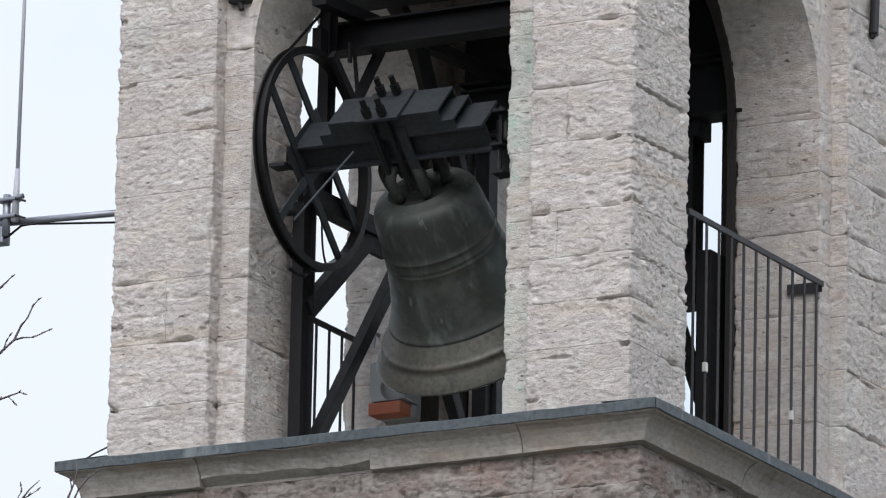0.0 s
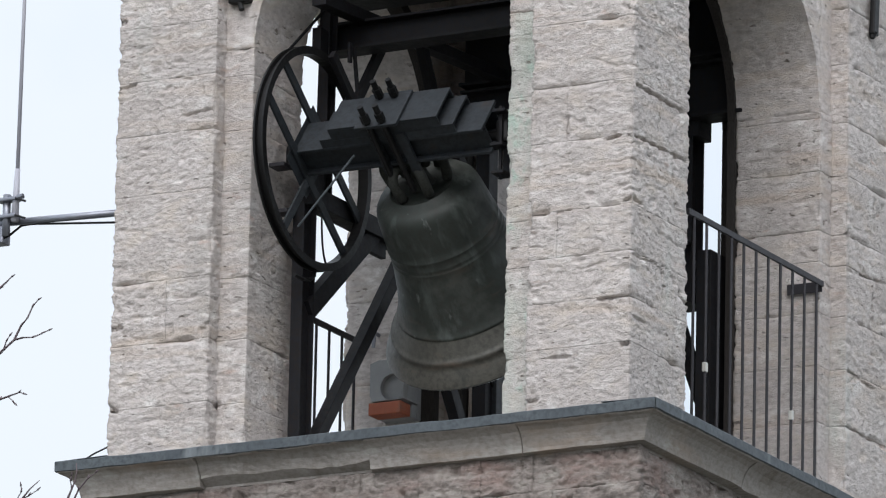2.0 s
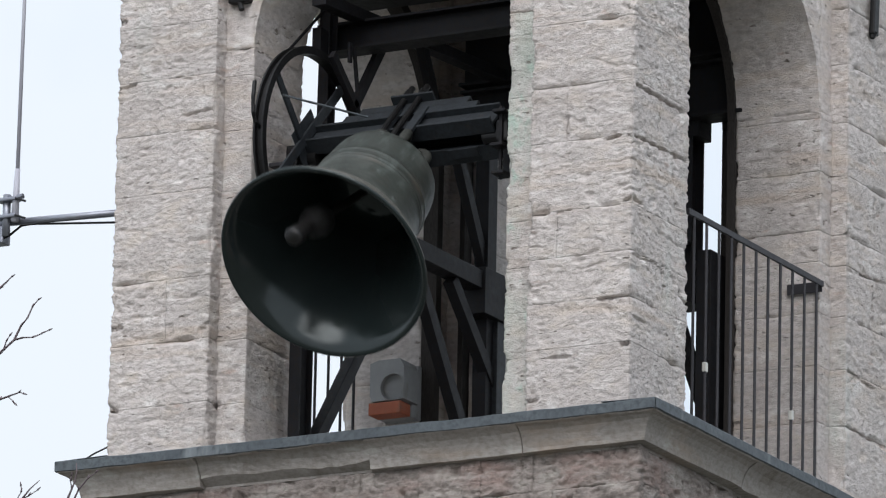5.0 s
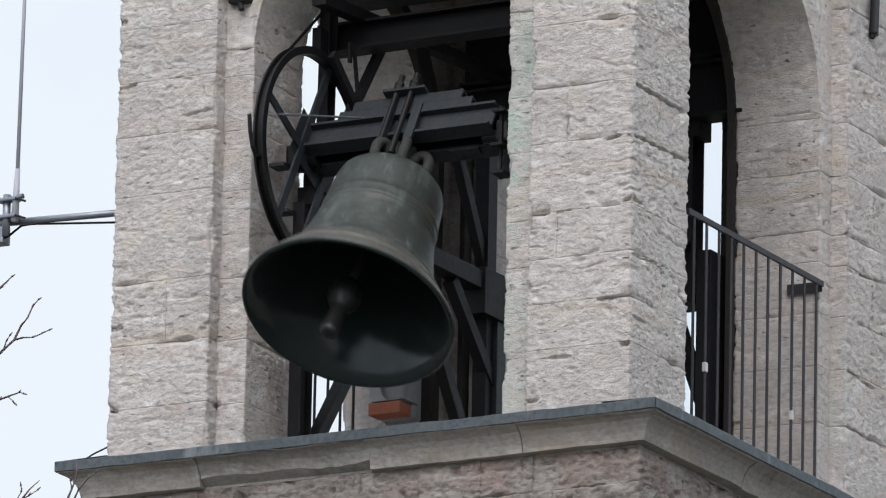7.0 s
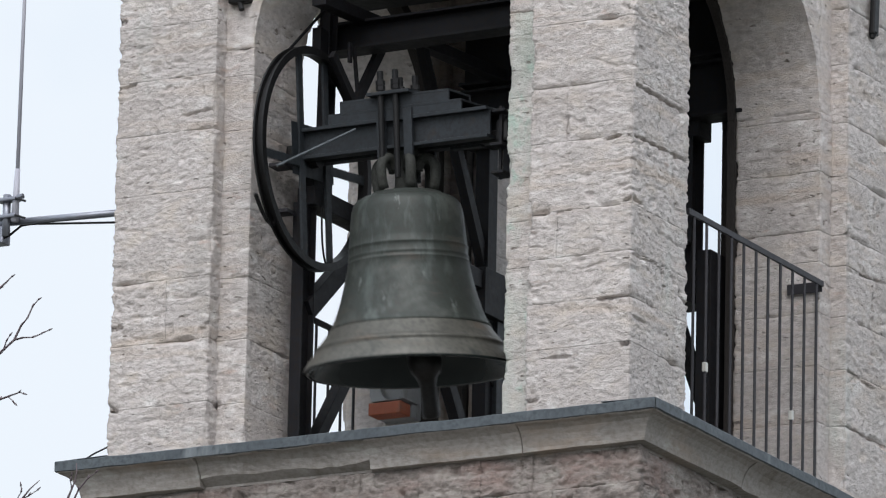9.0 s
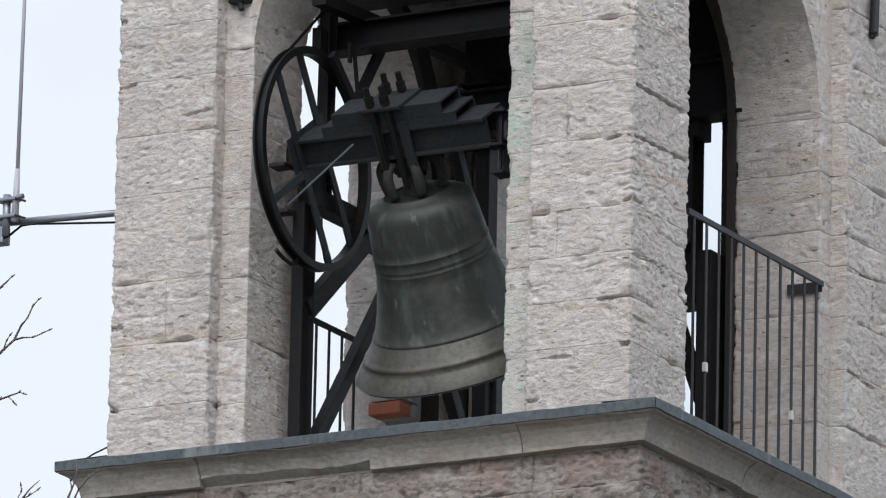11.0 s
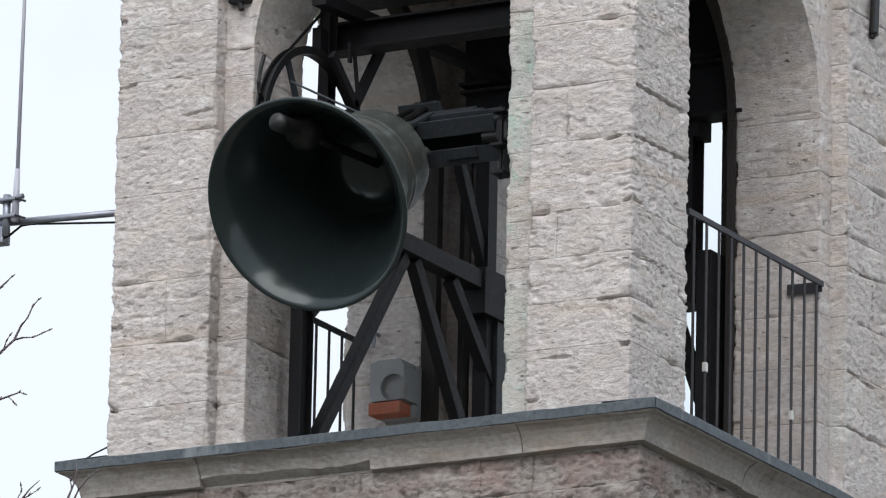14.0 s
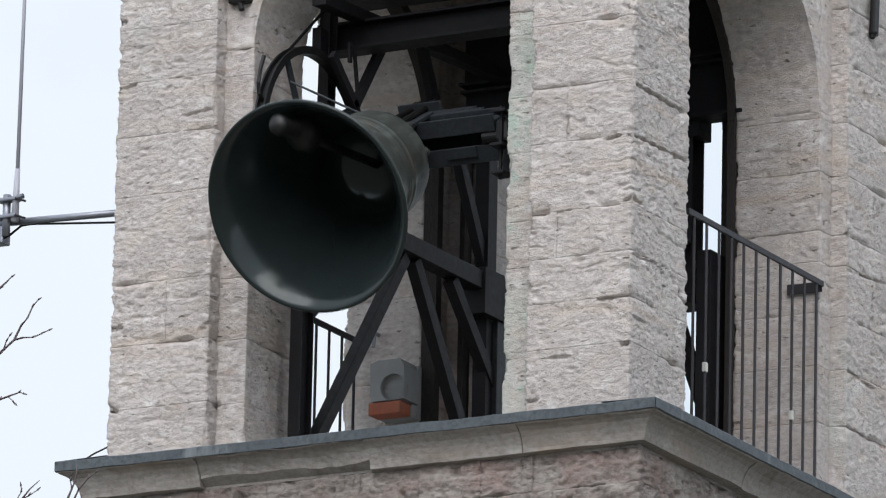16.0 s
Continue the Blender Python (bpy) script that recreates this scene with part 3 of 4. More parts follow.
def pendulum(t):
    """The swing angle at t, in degrees, forward positive: a pendulum whose half swing slowly grows."""
    th, om = radians(SWING0 + SWING1 * t + SWING2 * t * t), 0.0
    half = [th]
    while om <= 0:
        om -= math.sin(th) * 0.005
        th += om * 0.005
        half.append(th)
    ph = swing_phase(t) % 1.0
    x = (ph if ph < 0.5 else 1 - ph) * 2 * (len(half) - 1)
    i = min(int(x), len(half) - 2)
    return math.degrees(half[i] + (half[i + 1] - half[i]) * (x - i))


def clapper_angle(t):
    ph = (swing_phase(t) + 0.5) % 1.0 - 0.5
    return float(np.interp(ph, [a for a, b in CLAP], [b for a, b in CLAP]))


def build_bell():
    bell = tagged(empty("church_bell", pose(*AXIS)), "green-grey weathered bronze bell swinging on a dark steel headstock", "bell")
    outer = ((0.0, -0.236), (0.13, -0.237), (0.165, -0.241), (0.170, -0.236), (0.177, -0.236), (0.182, -0.245), (0.222, -0.258), (0.252, -0.274), (0.271, -0.298), (0.279, -0.325), (0.284, -0.355), (0.290, -0.42),
             (0.296, -0.48), (0.299, -0.515), (0.3027, -0.518), (0.3029, -0.524), (0.3000, -0.528), (0.3012, -0.540), (0.3008, -0.562), (0.3038, -0.566), (0.3042, -0.573), (0.3020, -0.578), (0.3035, -0.590), (0.3067, -0.594), (0.3069, -0.599), (0.3048, -0.603),
             (0.316, -0.65), (0.331, -0.72), (0.347, -0.78), (0.362, -0.83), (0.377, -0.87), (0.384, -0.887), (0.398, -0.914), (0.4025, -0.918), (0.4095, -0.931), (0.4065, -0.934),
             (0.428, -0.965), (0.458, -1.003), (0.468, -1.016), (0.4745, -1.018), (0.4840, -1.035), (0.4800, -1.038), (0.499, -1.062), (0.520, -1.090), (0.538, -1.118), (0.545, -1.134))
    inner = ((0.545, -1.134), (0.5435, -1.141), (0.538, -1.146), (0.530, -1.146), (0.515, -1.138), (0.480, -1.09), (0.440, -1.03), (0.385, -0.93), (0.335, -0.82), (0.298, -0.72), (0.268, -0.60), (0.256, -0.50), (0.247, -0.43), (0.224, -0.375), (0.18, -0.340), (0.12, -0.322), (0.05, -0.316), (0.0, -0.315))
    bm = bmesh.new()
    cut = [z for r, z in outer].index(-0.934)
    lathe(bm, outer[:cut + 1], 96)
    body = part("bell_body", bm, BRONZE, bell, "green-grey patinated bronze bell with moulded bands", True)
    bm = bmesh.new()
    lathe(bm, outer[cut:], 96)
    part("sound_bow", bm, BRONZE_LIP, body, "worn brownish bronze lip", True)
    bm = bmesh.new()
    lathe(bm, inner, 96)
    part("bell_inside", bm, BRONZE_IN, body, "smooth bronze inner surface, darkened for the shade inside the bell", True)
    # crown loops
    for k in range(6):
        a = math.pi * k / 3 + 0.12
        bm = bmesh.new()
        pts = []
        for i in range(15):
            t = i / 14
            w = radians(-50 + 230 * t)
            pts.append(((0.112 + 0.048 * math.cos(w)) * math.cos(a), (0.112 + 0.048 * math.cos(w)) * math.sin(a), -0.125 + (0.062 if w > 0 else 0.13) * math.sin(w)))
        tube(bm, pts, 0.027, 10)
        part("crown_loop", bm, CROWN_BRONZE, bell, "", True)
    bm = bmesh.new()
    lathe(bm, ((0.0, -0.005), (0.062, -0.005), (0.070, -0.03), (0.064, -0.08), (0.052, -0.12), (0.058, -0.20), (0.075, -0.24)), 24)
    part("crown_post", bm, CROWN_BRONZE, bell, "", True)
    # headstock: welded box beam, stepped plates, clamps, bolts
    hs = Matrix.Translation((0.028, 0, -0.024))
    def head(name, bm, mat, label=""):
        bmesh.ops.transform(bm, matrix=hs, verts=bm.verts)
        return part(name, bm, mat, bell, label)
    bm = bmesh.new()
    add_box(bm, (-0.57, -0.12, 0.145), (0.50, 0.12, 0.163), None, 0.003)
    beam = head("headstock_beam", bm, STEEL, "dark painted steel beam")
    for y in (-0.12, 0.032):
        bm = bmesh.new()
        add_box(bm, (-0.57, y, 0.005), (0.50, y + 0.088, 0.022), None, 0.003)
        head("bottom_flange", bm, STEEL)
    bm = bmesh.new()
    add_box(bm, (0.21, 0.03, -0.010), (0.38, 0.085, 0.0045), None, 0.003)
    head("base_plate", bm, STEEL)
    for y in (-0.085, 0.070):
        bm = bmesh.new()
        add_box(bm, (-0.57, y, 0.0225), (0.50, y + 0.015, 0.1445))
        head("web", bm, STEEL)
    for x0, x1, z0, z1, w in ((-0.40, 0.36, 0.1632, 0.2155, 0.119), (-0.33, 0.29, 0.2157, 0.275, 0.119)):
        bm = bmesh.new()
        add_box(bm, (x0, -w, z1 - 0.012), (x1, w, z1), None, 0.0015)
        head("headstock_plate", bm, STEEL)
        for y in (-w, w - 0.012):
            bm = bmesh.new()
            add_box(bm, (x0, y, z0), (x1, y + 0.012, z1 - 0.0124))
            head("channel_web", bm, STEEL)
    for x in (-0.120, 0.032):
        for y in (-0.130, 0.110):
            bm = bmesh.new()
            add_box(bm, (x, y, -0.04), (x + 0.05, y + 0.020, 0.20), None, 0.003)
            head("clamp_bar", bm, STEEL)
    for x in (-0.085, 0.0):
        for y in (-0.138, 0.075):
            bm = bmesh.new()
            add_rod(bm, (x, y, -0.15), (x, y, 0.40), 0.016, 10)
            for z in (0.31, 0.337):
                bmesh.ops.create_cone(bm, cap_ends=True, segments=6, radius1=0.024, radius2=0.024, depth=0.024, matrix=Matrix.Translation((x, y, z + 0.003)))
            head("tie_bolt", bm, IRON)
    bm = bmesh.new()
    add_box(bm, (-0.155, -0.165, 0.2755), (0.085, 0.115, 0.293), None, 0.003)
    head("clamp_plate", bm, STEEL)
    for a, b in ((-0.64, -0.5), (0.45, 0.60)):
        bm = bmesh.new()
        add_rod(bm, (a, 0, 0), (b, 0, 0), 0.032, 16)
        part("gudgeon", bm, IRON, bell)
    # wheel
    bm = bmesh.new()
    n, R = 72, 0.552
    sec = ((-0.028, -0.018), (-0.028, 0.022), (-0.018, 0.022), (-0.014, 0.0), (0.014, 0.0), (0.018, 0.022), (0.028, 0.022), (0.028, -0.018))
    rings = []
    for k in range(n):
        a = 2 * math.pi * k / n
        rings.append([bm.verts.new((-0.53 + u, -(R + v) * math.sin(a), -(R + v) * math.cos(a))) for u, v in sec])
    for k in range(n):
        a, b = rings[k], rings[(k + 1) % n]
        for s in range(len(sec)):
            bm.faces.new((a[s], a[(s + 1) % len(sec)], b[(s + 1) % len(sec)], b[s]))
    bmesh.ops.recalc_face_normals(bm, faces=bm.faces)
    wheel = part("bell_wheel", bm, IRON, bell, "dark iron rope wheel")
    # two upright bars across the rim, short level arms from them to the rim
    for y in (-0.118, 0.148):
        e = math.sqrt(0.538 ** 2 - y * y)
        part("spoke", add_beam(bmesh.new(), (-0.53, y, -e), (-0.53, y, e), 0.014, 0.052, (1, 0, 0)), STEEL, wheel)
    for a, b in ((-0.146, -0.536), (0.176, 0.536)):
        part("spoke", add_beam(bmesh.new(), (-0.53, a, -0.036), (-0.53, b, -0.036), 0.014, 0.046, (1, 0, 0)), STEEL, wheel)
    bm = bmesh.new()
    add_box(bm, (-0.540, -0.20, -0.10), (-0.538, 0.23, 0.17), None, 0.0)
    part("mounting_plate", bm, STEEL, wheel)
    bm = bmesh.new()
    add_rod(bm, (-0.57, 0, 0), (-0.49, 0, 0), 0.05, 20)
    part("hub", bm, IRON, wheel)
    part("wheel_stay", add_rod(bmesh.new(), (-0.20, -0.15, 0.095), (-0.505, -0.43, -0.10), 0.006, 8), ZINC, bell, "thin grey steel stay")
    bm = bmesh.new()
    tube(bm, [(-0.53, -0.405, -0.375), (-0.53, -0.45, -0.40), (-0.53, -0.50, -0.385), (-0.53, -0.56, -0.33), (-0.53, -0.61, -0.265)], 0.011, 8)
    part("rope_guide", bm, IRON, wheel)
    # clapper, hung inside the crown
    clap = part("clapper", add_rod(bmesh.new(), (0, 0, 0), (0, 0, -0.70), 0.022, 12), CLAPPER_IRON, bell, "worn grey iron clapper", True)
    clap.location = (0, 0, -0.33)
    bm = bmesh.new()
    lathe(bm, ((0.0, -0.66), (0.05, -0.67), (0.078, -0.71), (0.085, -0.76), (0.075, -0.81), (0.048, -0.845), (0.042, -0.87), (0.046, -1.0), (0.046, -1.03), (0.035, -1.045), (0.0, -1.048)), 20)
    part("clapper_ball", bm, CLAPPER_IRON, clap, "", True)
    return bell, clap


# ---- steel bell frame ----


def build_frame():
    fr = tagged(empty("bell_frame", pose(-2.08, 0.5, 0.0)), "dark blue-grey painted steel bell frame of posts and braces", "bell frame")
    base = Vector((-2.08, 0.5, 0.0))

    def member(name, a, b, w, h, flange=0.0, side=(1, 0, 0)):
        """A bar of w across and h deep; with a flange it becomes a web with two flanges of its own."""
        a, b = Vector(a) - base, Vector(b) - base
        if not flange:
            return part(name, add_beam(bmesh.new(), a, b, w, h, side), FRAME_PAINT, fr)
        d = (b - a).normalized()
        s = Vector(side)
        s = (s - d * s.dot(d)).normalized()
        u = d.cross(s) * (h / 2 - flange / 2)
        web = part(name, add_beam(bmesh.new(), a, b, flange, h - 2 * flange - 0.001, side, 0, 0.001), FRAME_PAINT, fr)
        for o in (u, -u):
            part("flange", add_beam(bmesh.new(), a + o, b + o, w, flange, side, 0, 0.002), FRAME_PAINT, web)
        return web

    X = -2.09
    XV = -1.95
    member("post", (X, 0.463, 0.0), (X, 0.463, 1.375), 0.065, 0.13, 0.010)
    member("post", (X, 0.645, 1.476), (X, 0.685, 3.49), 0.06, 0.085, 0.008)
    member("beam_end", (X, 0.535, 2.262), (X, 0.635, 2.262), 0.05, 0.14)
    member("brace", (X, 0.49, 0.0), (X, 1.51, 1.36), 0.06, 0.07)
    member("brace", (X, 1.62, 1.37), (X, 2.39, 0.3), 0.06, 0.075)
    member("brace", (X, 2.03, 1.37), (X, 2.75, 0.68), 0.06, 0.07)
    member("rail_beam", (X, 0.47, 1.425), (X, 2.75, 1.430), 0.10, 0.095)
    member("rail_cap", (X, 1.42, 1.480), (X, 2.75, 1.485), 0.06, 0.014)
    member("drive_housing", (X, 2.30, 1.375), (X, 2.74, 1.375), 0.13, 0.25)
    part("post", add_beam(bmesh.new(), Vector((X + 0.02, 2.53, 0.0)) - base, Vector((X + 0.02, 2.53, 1.248)) - base, 0.055, 0.10, (1, 0, 0), 0, 0.004), STEEL, fr, "blue-grey painted steel post")
    member("bearing_pedestal", (X, 0.49, 1.555), (X, 0.60, 1.555), 0.06, 0.15)
    member("gusset", (X, 1.02, 1.345), (X, 1.30, 1.345), 0.03, 0.10)
    member("brace", (XV, 0.45, 2.15), (XV, 0.715, 1.935), 0.03, 0.052)
    member("brace", (XV, 1.01, 2.375), (XV, 0.690, 1.930), 0.03, 0.058)
    member("brace", (XV, 1.39, 2.48), (XV, 1.66, 1.98), 0.04, 0.070)
    member("hanger_rod", (XV, 0.680, 2.25), (XV, 0.728, 2.02), 0.016, 0.020)
    member("hanger_rod", (XV, 0.635, 2.26), (XV, 0.639, 2.155), 0.016, 0.028)
    member("brake_rod", (X - 0.012, 0.65, 2.465), (X - 0.012, 0.15, 2.037), 0.010, 0.014)
    member("side_beam", (XV, 0.30, 2.40), (XV, 2.28, 2.52), 0.08, 0.06)
    member("brace", (X, 0.50, 0.83), (X, 1.20, 1.43), 0.06, 0.10)
    member("brace", (X - 0.02, 2.08, 2.13), (X - 0.02, 2.47, 1.48), 0.05, 0.065)
    member("post", (X - 0.02, 2.46, 0.6), (X - 0.02, 2.45, 2.3), 0.08, 0.10)
    member("cross_beam", (-2.19, 0.79, 2.33), (-0.54, 0.79, 2.345), 0.14, 0.15, 0.014, (0, 1, 0))
    member("cross_beam", (-2.19, 0.95, 2.66), (-0.54, 0.95, 2.66), 0.22, 0.20, 0.014, (0, 1, 0))
    member("cross_beam", (-2.19, 2.36, 2.32), (-0.54, 2.36, 2.32), 0.16, 0.30, 0.016, (0, 1, 0))
    member("cross_beam", (-2.19, 2.34, 2.66), (-0.54, 2.34, 2.66), 0.16, 0.34, 0.016, (0, 1, 0))
    XR = -0.88
    member("post", (XR, 0.62, 0.0), (XR, 0.62, 3.49), 0.12, 0.10, 0.010)
    member("post", (-0.900, 2.42, 1.36), (-0.900, 2.42, 2.16), 0.10, 0.14, 0.010)
    member("post_head", (-0.864, 2.42, 2.085), (-0.864, 2.42, 2.19), 0.104, 0.15)
    member("post", (-0.70, 2.30, 0.0), (-0.70, 2.30, 1.42), 0.08, 0.20)
    member("motor_housing", (-0.86, 2.36, 1.17), (-0.86, 2.36, 1.40), 0.12, 0.20)
    member("brace", (-0.86, 2.10, 1.20), (-0.86, 2.52, 0.72), 0.05, 0.10)
    member("rail_beam", (XR, 0.66, 1.47), (XR, 2.34, 1.45), 0.10, 0.12, 0.010)
    member("bearing_bracket", (XR + 0.0, 0.40, 1.46), (XR + 0.0, 0.56, 1.46), 0.10, 0.14)
    # bearings that carry the gudgeons
    for x in (-0.905, -2.105):
        bm = bmesh.new()
        add_box(bm, (x - 0.035, 0.33, 1.54), (x + 0.035, 0.47, 1.66), Matrix.Translation(-base), 0.02)
        part("bearing", bm, IRON, fr)
    for y, z, w in ((0.30, 1.50, 0.09), (0.33, 1.36, 0.11), (0.31, 1.68, 0.07)):
        bm = bmesh.new()
        add_box(bm, (-0.93, y - w / 2, z), (-0.86, y + w / 2, z + 0.016), Matrix.Translation(-base), 0.003)
        part("bracket_plate", bm, FRAME_PAINT, fr)
    member("tie_bar", (-0.90, 0.32, 1.34), (-0.90, 0.32, 1.72), 0.016, 0.02)
    for y, z, w in ((0.30, 1.53, 0.10), (0.34, 1.30, 0.09)):
        bm = bmesh.new()
        add_box(bm, (-2.19, y - w / 2, z), (-2.10, y + w / 2, z + 0.02), Matrix.Translation(-base), 0.003)
        part("bracket_plate", bm, RAILING, fr)
    # slack cable on the post
    bm = bmesh.new()
    pts = [Vector((X + 0.06, 0.530 + 0.085 * (k / 12) ** 2.2, 1.38 - 0.30 * math.sin(k / 24 * math.pi))) - base for k in range(13)]
    tube(bm, pts, 0.006, 6)
    part("cable", bm, IRON, fr)
    return fr


# ---- railings ----


def build_railing(name, x, y0, y1, h, n, inward):
    rail = tagged(empty(name, pose(x, y0, 0)), "thin dark iron railing closing the belfry opening", "railing", "belfry railings")
    bm = bmesh.new()
    add_box(bm, (-0.008, 0, h - 0.03), (0.008, y1 - y0, h), None, 0.002)
    part("handrail", bm, RAILING, rail)
    for k in range(n):
        y = (k + 0.5) * (y1 - y0) / n
        bm = bmesh.new()
        add_rod(bm, (0, y, 0.0), (0, y, h - 0.028), 0.008, 8)
        part("baluster", bm, RAILING, rail)
    bm = bmesh.new()
    add_box(bm, (min(0, inward), y1 - y0 - 0.006, h - 0.055), (max(0, inward), y1 - y0, h), None, 0.002)
    part("bracket", bm, RAILING, rail)
    return rail


# ---- small things ----
ORANGE = material("orange_plastic", ((0.33, 0.085, 0.04), (0.40, 0.11, 0.05)), 9.0, rough=0.6, bumps=((60.0, 0.2, 0.002),), stains=(((0.25, 0.12, 0.08), 8.0, 0.58, 0.75, (1, 1, 1)),))
GREYBOX = material("grey_plastic", ((0.25, 0.255, 0.26), (0.32, 0.325, 0.325)), 7.0, rough=0.6, bumps=((60.0, 0.15, 0.002),), stains=(((0.2, 0.19, 0.18), 9.0, 0.6, 0.75, (1, 1, 0.5)),))
FIBRE = material("antenna_white", ((0.40, 0.40, 0.46), (0.47, 0.47, 0.52)), 5.0, rough=0.5, bumps=((40.0, 0.1, 0.001),))
WHITE = material("white_plastic", ((0.48, 0.47, 0.44), (0.58, 0.57, 0.53)), 9.0, rough=0.5, bumps=((60.0, 0.1, 0.001),))
BARK = material("twig_bark", ((0.085, 0.065, 0.075), (0.14, 0.11, 0.115)), 12.0, rough=0.85, bumps=((70.0, 0.4, 0.003),))


def build_siren():
    """Grey box with a round recess and an orange foot, on the far jamb of the left opening."""
    box = tagged(empty("signal_box", pose(-2.59, 2.10, 0.70)), "grey plastic signal box with orange foot on a stone jamb", "signal box")
    bm = bmesh.new()
    n, r, cx, cz, d = 24, 0.072, 0.135, 0.145, 0.03
    w0, w1, z0, z1 = 0.0, 0.20, 0.075, 0.295
    ring = [(cx + r * math.cos(2 * math.pi * k / n), cz + r * math.sin(2 * math.pi * k / n)) for k in range(n)]
    ring = [(min(x, w1 - 0.004), z) for x, z in ring]
    edge = []
    for x, z in ring:
        dx, dz = x - cx, z - cz
        t = min((w1 - cx if dx > 0 else cx - w0) / max(abs(dx), 1e-6), (z1 - cz if dz > 0 else cz - z0) / max(abs(dz), 1e-6))
        edge.append((cx + dx * t, cz + dz * t))
    vi = [bm.verts.new((x, 0, z)) for x, z in ring]
    vo = [bm.verts.new((x, 0, z)) for x, z in edge]
    vd = [bm.verts.new((x, d, z)) for x, z in ring]
    vb = [bm.verts.new((x, 0.16, z)) for x, z in edge]
    for k in range(n):
        j = (k + 1) % n
        bm.faces.new((vi[k], vi[j], vo[j], vo[k]))
        bm.faces.new((vd[k], vd[j], vi[j], vi[k]))
        bm.faces.new((vo[k], vo[j], vb[j], vb[k]))
    bm.faces.new(vd[::-1])
    bm.faces.new(vb)
    bmesh.ops.recalc_face_normals(bm, faces=bm.faces)
    part("housing", bm, GREYBOX, box)
    bm = bmesh.new()
    add_box(bm, (0.0, -0.012, 0.0), (0.19, 0.10, 0.066), None, 0.006)
    part("foot", bm, ORANGE, box, "faded orange foot")
    bm = bmesh.new()
    add_box(bm, (0.005, 0.102, 0.0), (0.195, 0.16, 0.073), None, 0.004)
    part("bracket", bm, GREYBOX, box)
    bm = bmesh.new()
    add_box(bm, (0.0, 0.161, 0.0), (0.20, 0.20, 0.29), None, 0.004)
    part("back_plate", bm, GREYBOX, box)
    # iron hook in the jamb
    hook = tagged(empty("wall_hook", pose(-2.655, 2.285, 1.19)), "small rusty iron hook set in the stone jamb", "hook")
    bm = bmesh.new()
    tube(bm, [(0, 0.03, 0), (0, -0.02, 0.005), (0.008, -0.05, -0.005), (0.014, -0.06, -0.035), (0.012, -0.06, -0.085)], 0.011, 8)
    part("hook", bm, GALV, hook)


def build_antenna():
    ant = tagged(empty("whip_antenna", pose(-2.93, 0.30, 1.39)), "white whip antenna clamped to a galvanised steel arm", "antenna")
    part("arm", add_rod(bmesh.new(), (0.03, 0, 0.006), (-0.93, 0, 0.034), 0.0185, 16), GALV, ant, "galvanised steel pipe", True)
    part("mast_stub", add_rod(bmesh.new(), (-0.805, -0.03, -0.05), (-0.805, -0.03, 0.17), 0.021, 14), GALV, ant, "", True)
    for z in (0.04, 0.13):
        bm = bmesh.new()
        add_box(bm, (-0.855, -0.065, z), (-0.735, -0.005, z + 0.020), None, 0.006)
        part("clamp", bm, GALV, ant)
        part("clamp_screw", add_rod(bmesh.new(), (-0.77, -0.05, z + 0.02), (-0.665, -0.08, z - 0.02), 0.006, 6), IRON, ant)
    bm = bmesh.new()
    add_box(bm, (-0.895, -0.045, -0.085), (-0.815, 0.035, 0.005), None, 0.008)
    part("arm_clamp", bm, GALV, ant)
    part("sleeve", add_rod(bmesh.new(), (-0.752, -0.035, 0.02), (-0.745, -0.035, 0.30), 0.021, 14, 0.013), FIBRE, ant, "", True)
    part("rod", add_rod(bmesh.new(), (-0.745, -0.035, 0.30), (-0.732, -0.035, 2.2), 0.0105, 10, 0.008), FIBRE, ant, "", True)
    part("connector", add_rod(bmesh.new(), (-0.735, -0.045, 0.145), (-0.70, -0.045, 0.15), 0.014, 10), GALV, ant)
    bm = bmesh.new()
    tube(bm, [(-0.84, -0.03, -0.07), (-0.78, -0.03, -0.045), (-0.72, -0.02, 0.0), (-0.62, 0, 0.004), (-0.45, 0.0, -0.012), (-0.2, 0, -0.035), (0.02, 0, -0.052)], 0.006, 6)
    part("cable", bm, IRON, ant, "black antenna cable")


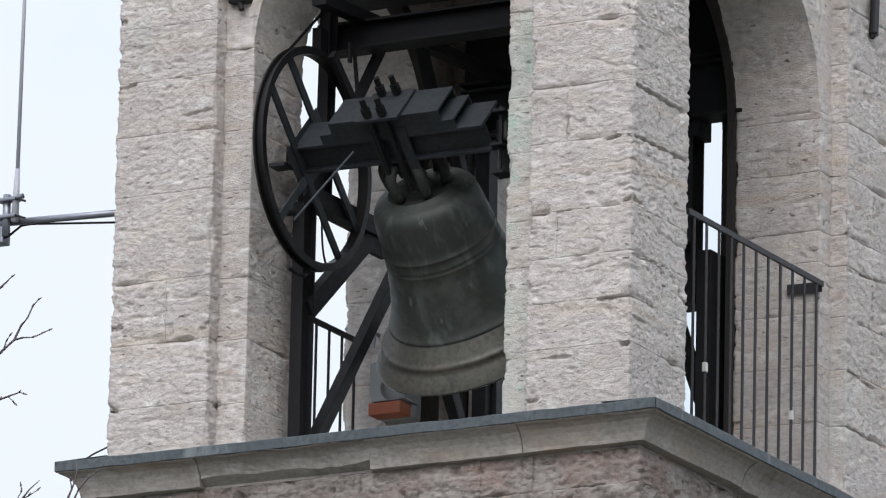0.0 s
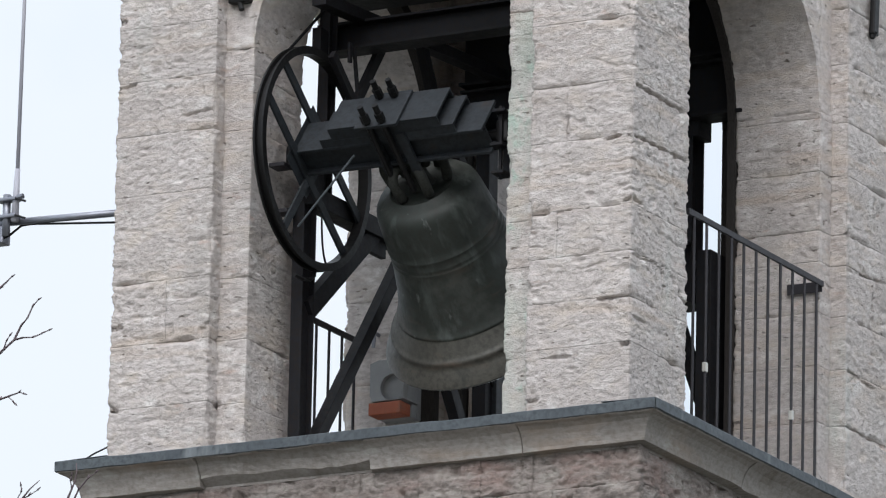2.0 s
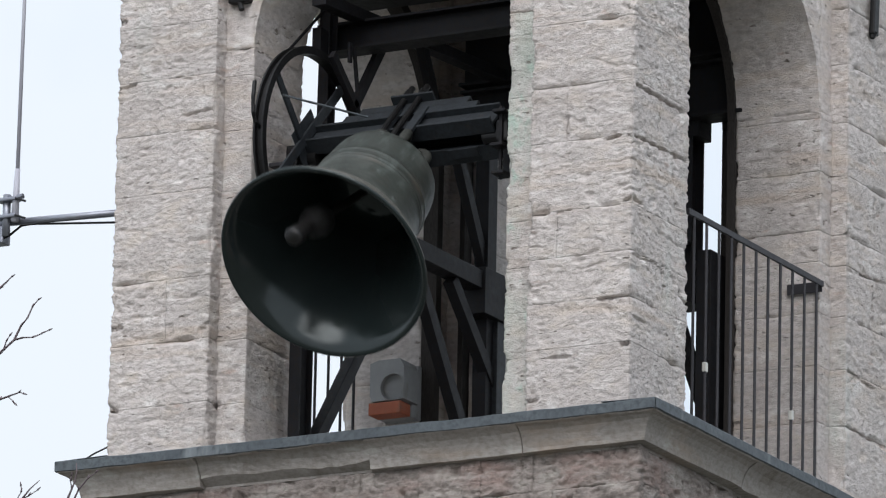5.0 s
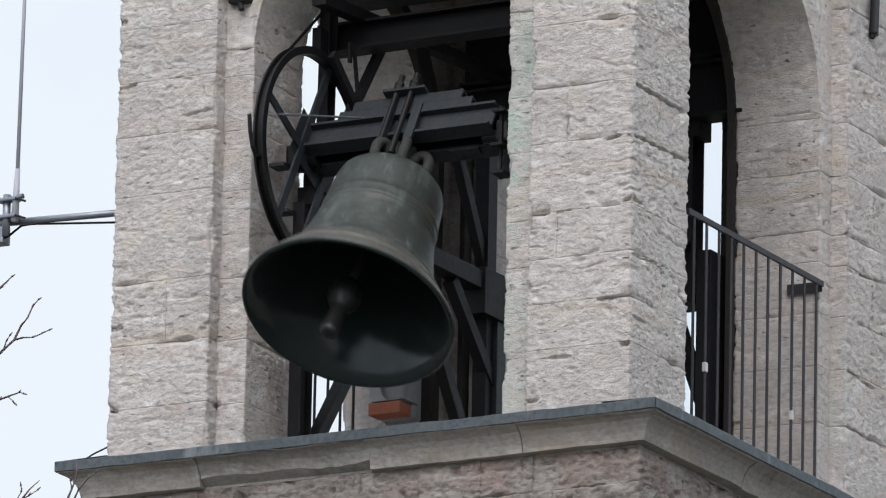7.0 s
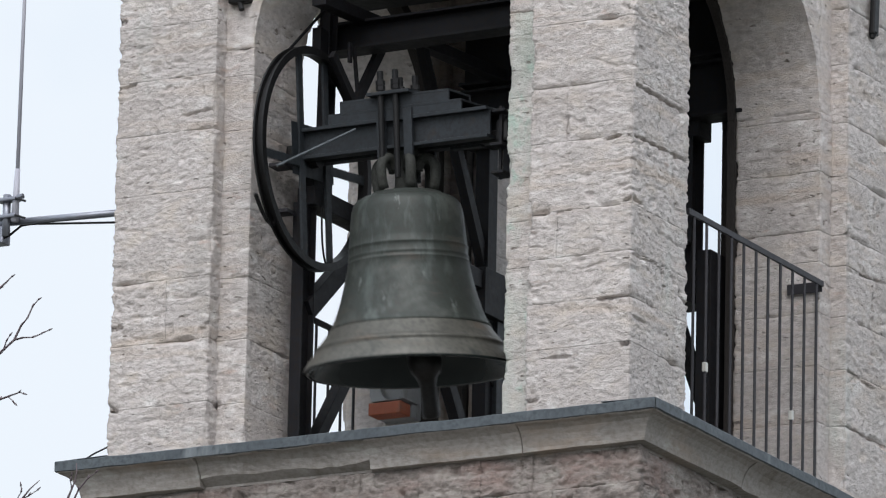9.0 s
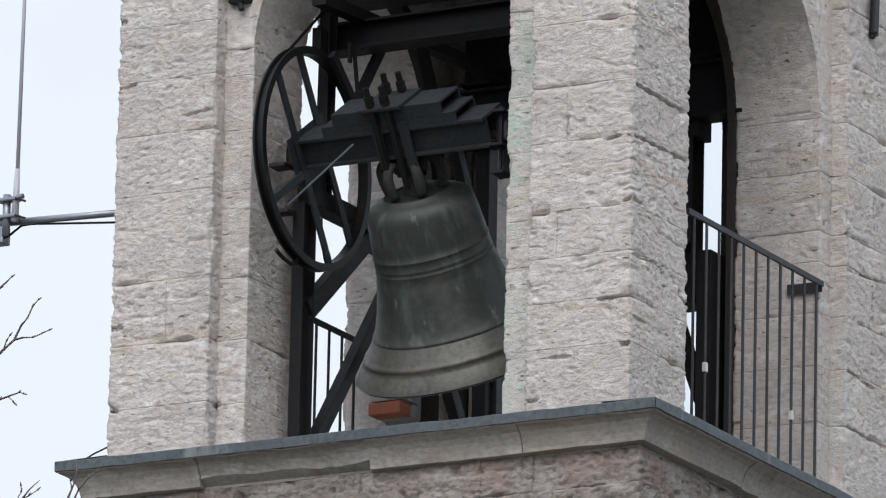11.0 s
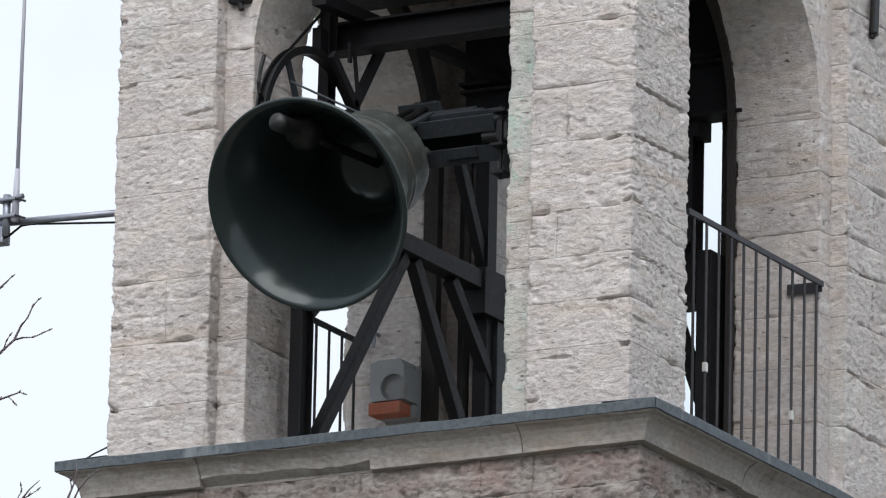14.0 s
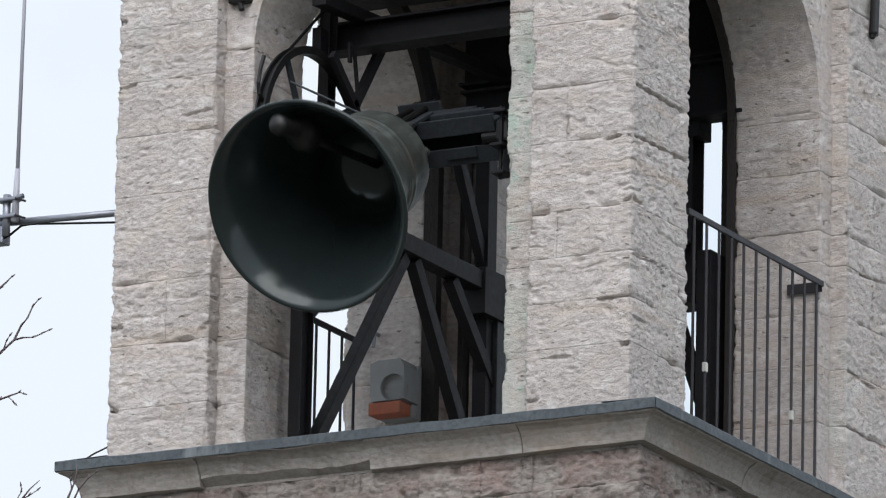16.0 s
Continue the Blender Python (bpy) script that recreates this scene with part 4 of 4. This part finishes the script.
def build_tree():
    """Bare crown tips of a tree that stands in front of the tower."""
    tree = tagged(empty("bare_tree", pose(-3.9, -1.5, GROUND)), "bare leafless tree with thin budding purple-brown twigs", "tree")
    o = Vector((-3.9, -1.5, GROUND))
    random.seed(11)
    bm = bmesh.new()
    tube(bm, [Vector((0.02 * k, 0.03 * math.sin(k), 11.0 * k / 10)) for k in range(11)], [0.16 - 0.012 * k for k in range(11)], 10)
    part("trunk", bm, BARK, tree, "", True)
    fork = Vector((0.2, 0.0, 10.9))

    def limb(pts, r0, r1):
        bm = bmesh.new()
        p = [Vector(q) - o for q in pts]
        tube(bm, p, [r0 + (r1 - r0) * k / (len(p) - 1) for k in range(len(p))], 6)
        for k in range(1, len(p)):
            if r0 < 0.01:
                q = p[k]
                d = (p[k] - p[k - 1]).normalized()
                side = Vector((random.uniform(-1, 1), random.uniform(-1, 1), random.uniform(-0.3, 1))).normalized()
                e = q + (d + side * 0.6).normalized() * 0.018
                add_rod(bm, q - d * 0.004, e, 0.0055, 6, 0.002)
        part("branch", bm, BARK, tree, "", True)

    f = tuple(fork + o)
    low = (-3.35, -1.3, -0.3)
    limb((f, (-3.6, -1.4, -0.8), low), 0.05, 0.02)
    limb((low, (-3.1, -1.22, 0.10), (-2.855, -1.2, 0.283), (-2.777, -1.2, 0.341), (-2.74, -1.2, 0.41), (-2.705, -1.2, 0.445), (-2.678, -1.2, 0.50), (-2.645, -1.2, 0.535)), 0.009, 0.0025)
    limb(((-2.80, -1.2, 0.325), (-2.777, -1.2, 0.341), (-2.72, -1.21, 0.345), (-2.67, -1.2, 0.343), (-2.62, -1.2, 0.358), (-2.576, -1.2, 0.372)), 0.006, 0.002)
    limb(((-2.835, -1.2, 0.30), (-2.82, -1.2, 0.345), (-2.80, -1.2, 0.37)), 0.004, 0.002)
    limb((low, (-3.2, -1.25, 0.3), (-2.95, -1.2, 0.55), (-2.868, -1.2, 0.615), (-2.835, -1.2, 0.64), (-2.80, -1.2, 0.668)), 0.009, 0.003)
    limb((low, (-3.05, -1.25, -0.05), (-2.846, -1.2, 0.047), (-2.78, -1.2, 0.062), (-2.735, -1.2, 0.072), (-2.712, -1.2, 0.063)), 0.008, 0.002)
    limb(((-2.80, -1.2, 0.055), (-2.77, -1.2, 0.03), (-2.755, -1.2, 0.012)), 0.003, 0.002)
    limb(((-3.6, -1.4, -0.8), (-2.95, -1.25, -0.62), (-2.75, -1.2, -0.50), (-2.697, -1.2, -0.465), (-2.66, -1.2, -0.425), (-2.605, -1.2, -0.385)), 0.010, 0.002)
    limb(((-2.72, -1.2, -0.48), (-2.66, -1.2, -0.455), (-2.61, -1.2, -0.43)), 0.004, 0.002)
    limb(((-2.75, -1.2, -0.50), (-2.705, -1.2, -0.43), (-2.71, -1.2, -0.40)), 0.004, 0.002)
    limb(((-3.6, -1.4, -0.8), (-2.8, -1.22, -0.80), (-2.50, -1.2, -0.58), (-2.441, -1.2, -0.49), (-2.405, -1.2, -0.41), (-2.395, -1.2, -0.36), (-2.40, -1.2, -0.318)), 0.010, 0.0025)
    limb(((-2.8, -1.22, -0.80), (-2.44, -1.2, -0.56), (-2.38, -1.2, -0.45), (-2.33, -1.2, -0.40), (-2.286, -1.2, -0.375)), 0.007, 0.002)
    limb(((-2.42, -1.2, -0.45), (-2.43, -1.2, -0.40), (-2.425, -1.2, -0.375)), 0.004, 0.002)


def build_bits():
    strap = tagged(empty("iron_strap", pose(0.012, 2.685, 2.60, -3.5)), "dark iron tie bar fixed to the stone pier", "tie bar")
    bm = bmesh.new()
    add_box(bm, (0.0, -0.03, 0.02), (0.03, 0.03, 0.70), None, 0.008)
    part("bar", bm, IRON, strap)
    part("tip", add_rod(bmesh.new(), (0.012, -0.01, 0.0), (0.012, -0.002, 0.03), 0.012, 8, 0.025), IRON, strap)
    lamp = tagged(empty("iron_bracket", pose(-2.28, 0.098, 2.355)), "dark iron bracket high in the recessed jamb", "bracket")
    bm = bmesh.new()
    add_box(bm, (-0.06, -0.05, 0.0), (0.06, 0.01, 0.10), None, 0.012)
    part("plate", bm, IRON, lamp)
    part("pin", add_rod(bmesh.new(), (0.0, -0.03, 0.01), (0.02, -0.04, -0.04), 0.014, 8), IRON, lamp)
    wire = tagged(empty("stay_wire", pose(-2.925, 0.02, 0.10)), "thin dark stay wire from pier to ledge", "wire")
    part("wire", tube(bmesh.new(), [(0, 0, 0), (-0.06, -0.06, -0.05), (-0.11, -0.10, -0.096)], 0.005, 6), IRON, wire)
    for x, y, z in ((-0.06, 0.951, 0.435), (-0.06, 1.934, 0.415)):
        clip = tagged(empty("cable_clip", pose(x, y, z)), "small white plastic clip on a railing bar", "clip", "clips on the railing")
        bm = bmesh.new()
        add_box(bm, (-0.010, -0.014, -0.024), (0.012, 0.014, 0.024), None, 0.004)
        part("body", bm, WHITE, clip)


# ---- assembly ----
GROUND_MAT = material("ground_cover", ((0.075, 0.078, 0.060), (0.115, 0.110, 0.098), (0.062, 0.064, 0.050)), 0.08, rough=0.95, bumps=((3.0, 0.4, 0.05),))
build_belfry()
build_ledge()
build_shaft()
BELL, CLAPPER = build_bell()
build_frame()
build_railing("railing", -0.06, 0.74, 2.285, 1.205, 11, -0.2)
build_siren()
build_antenna()
build_tree()
build_bits()
build_railing("railing", -2.75, 0.755, 2.285, 1.17, 11, 0.04)


def motions():
    times = [k / 15 for k in range(241)]
    walk(BELL, [(t, pose(*AXIS, rx=-pendulum(t))) for t in times])
    walk(CLAPPER, [(t, pose(0, 0, -0.33, rx=-clapper_angle(t))) for t in times])


motions()
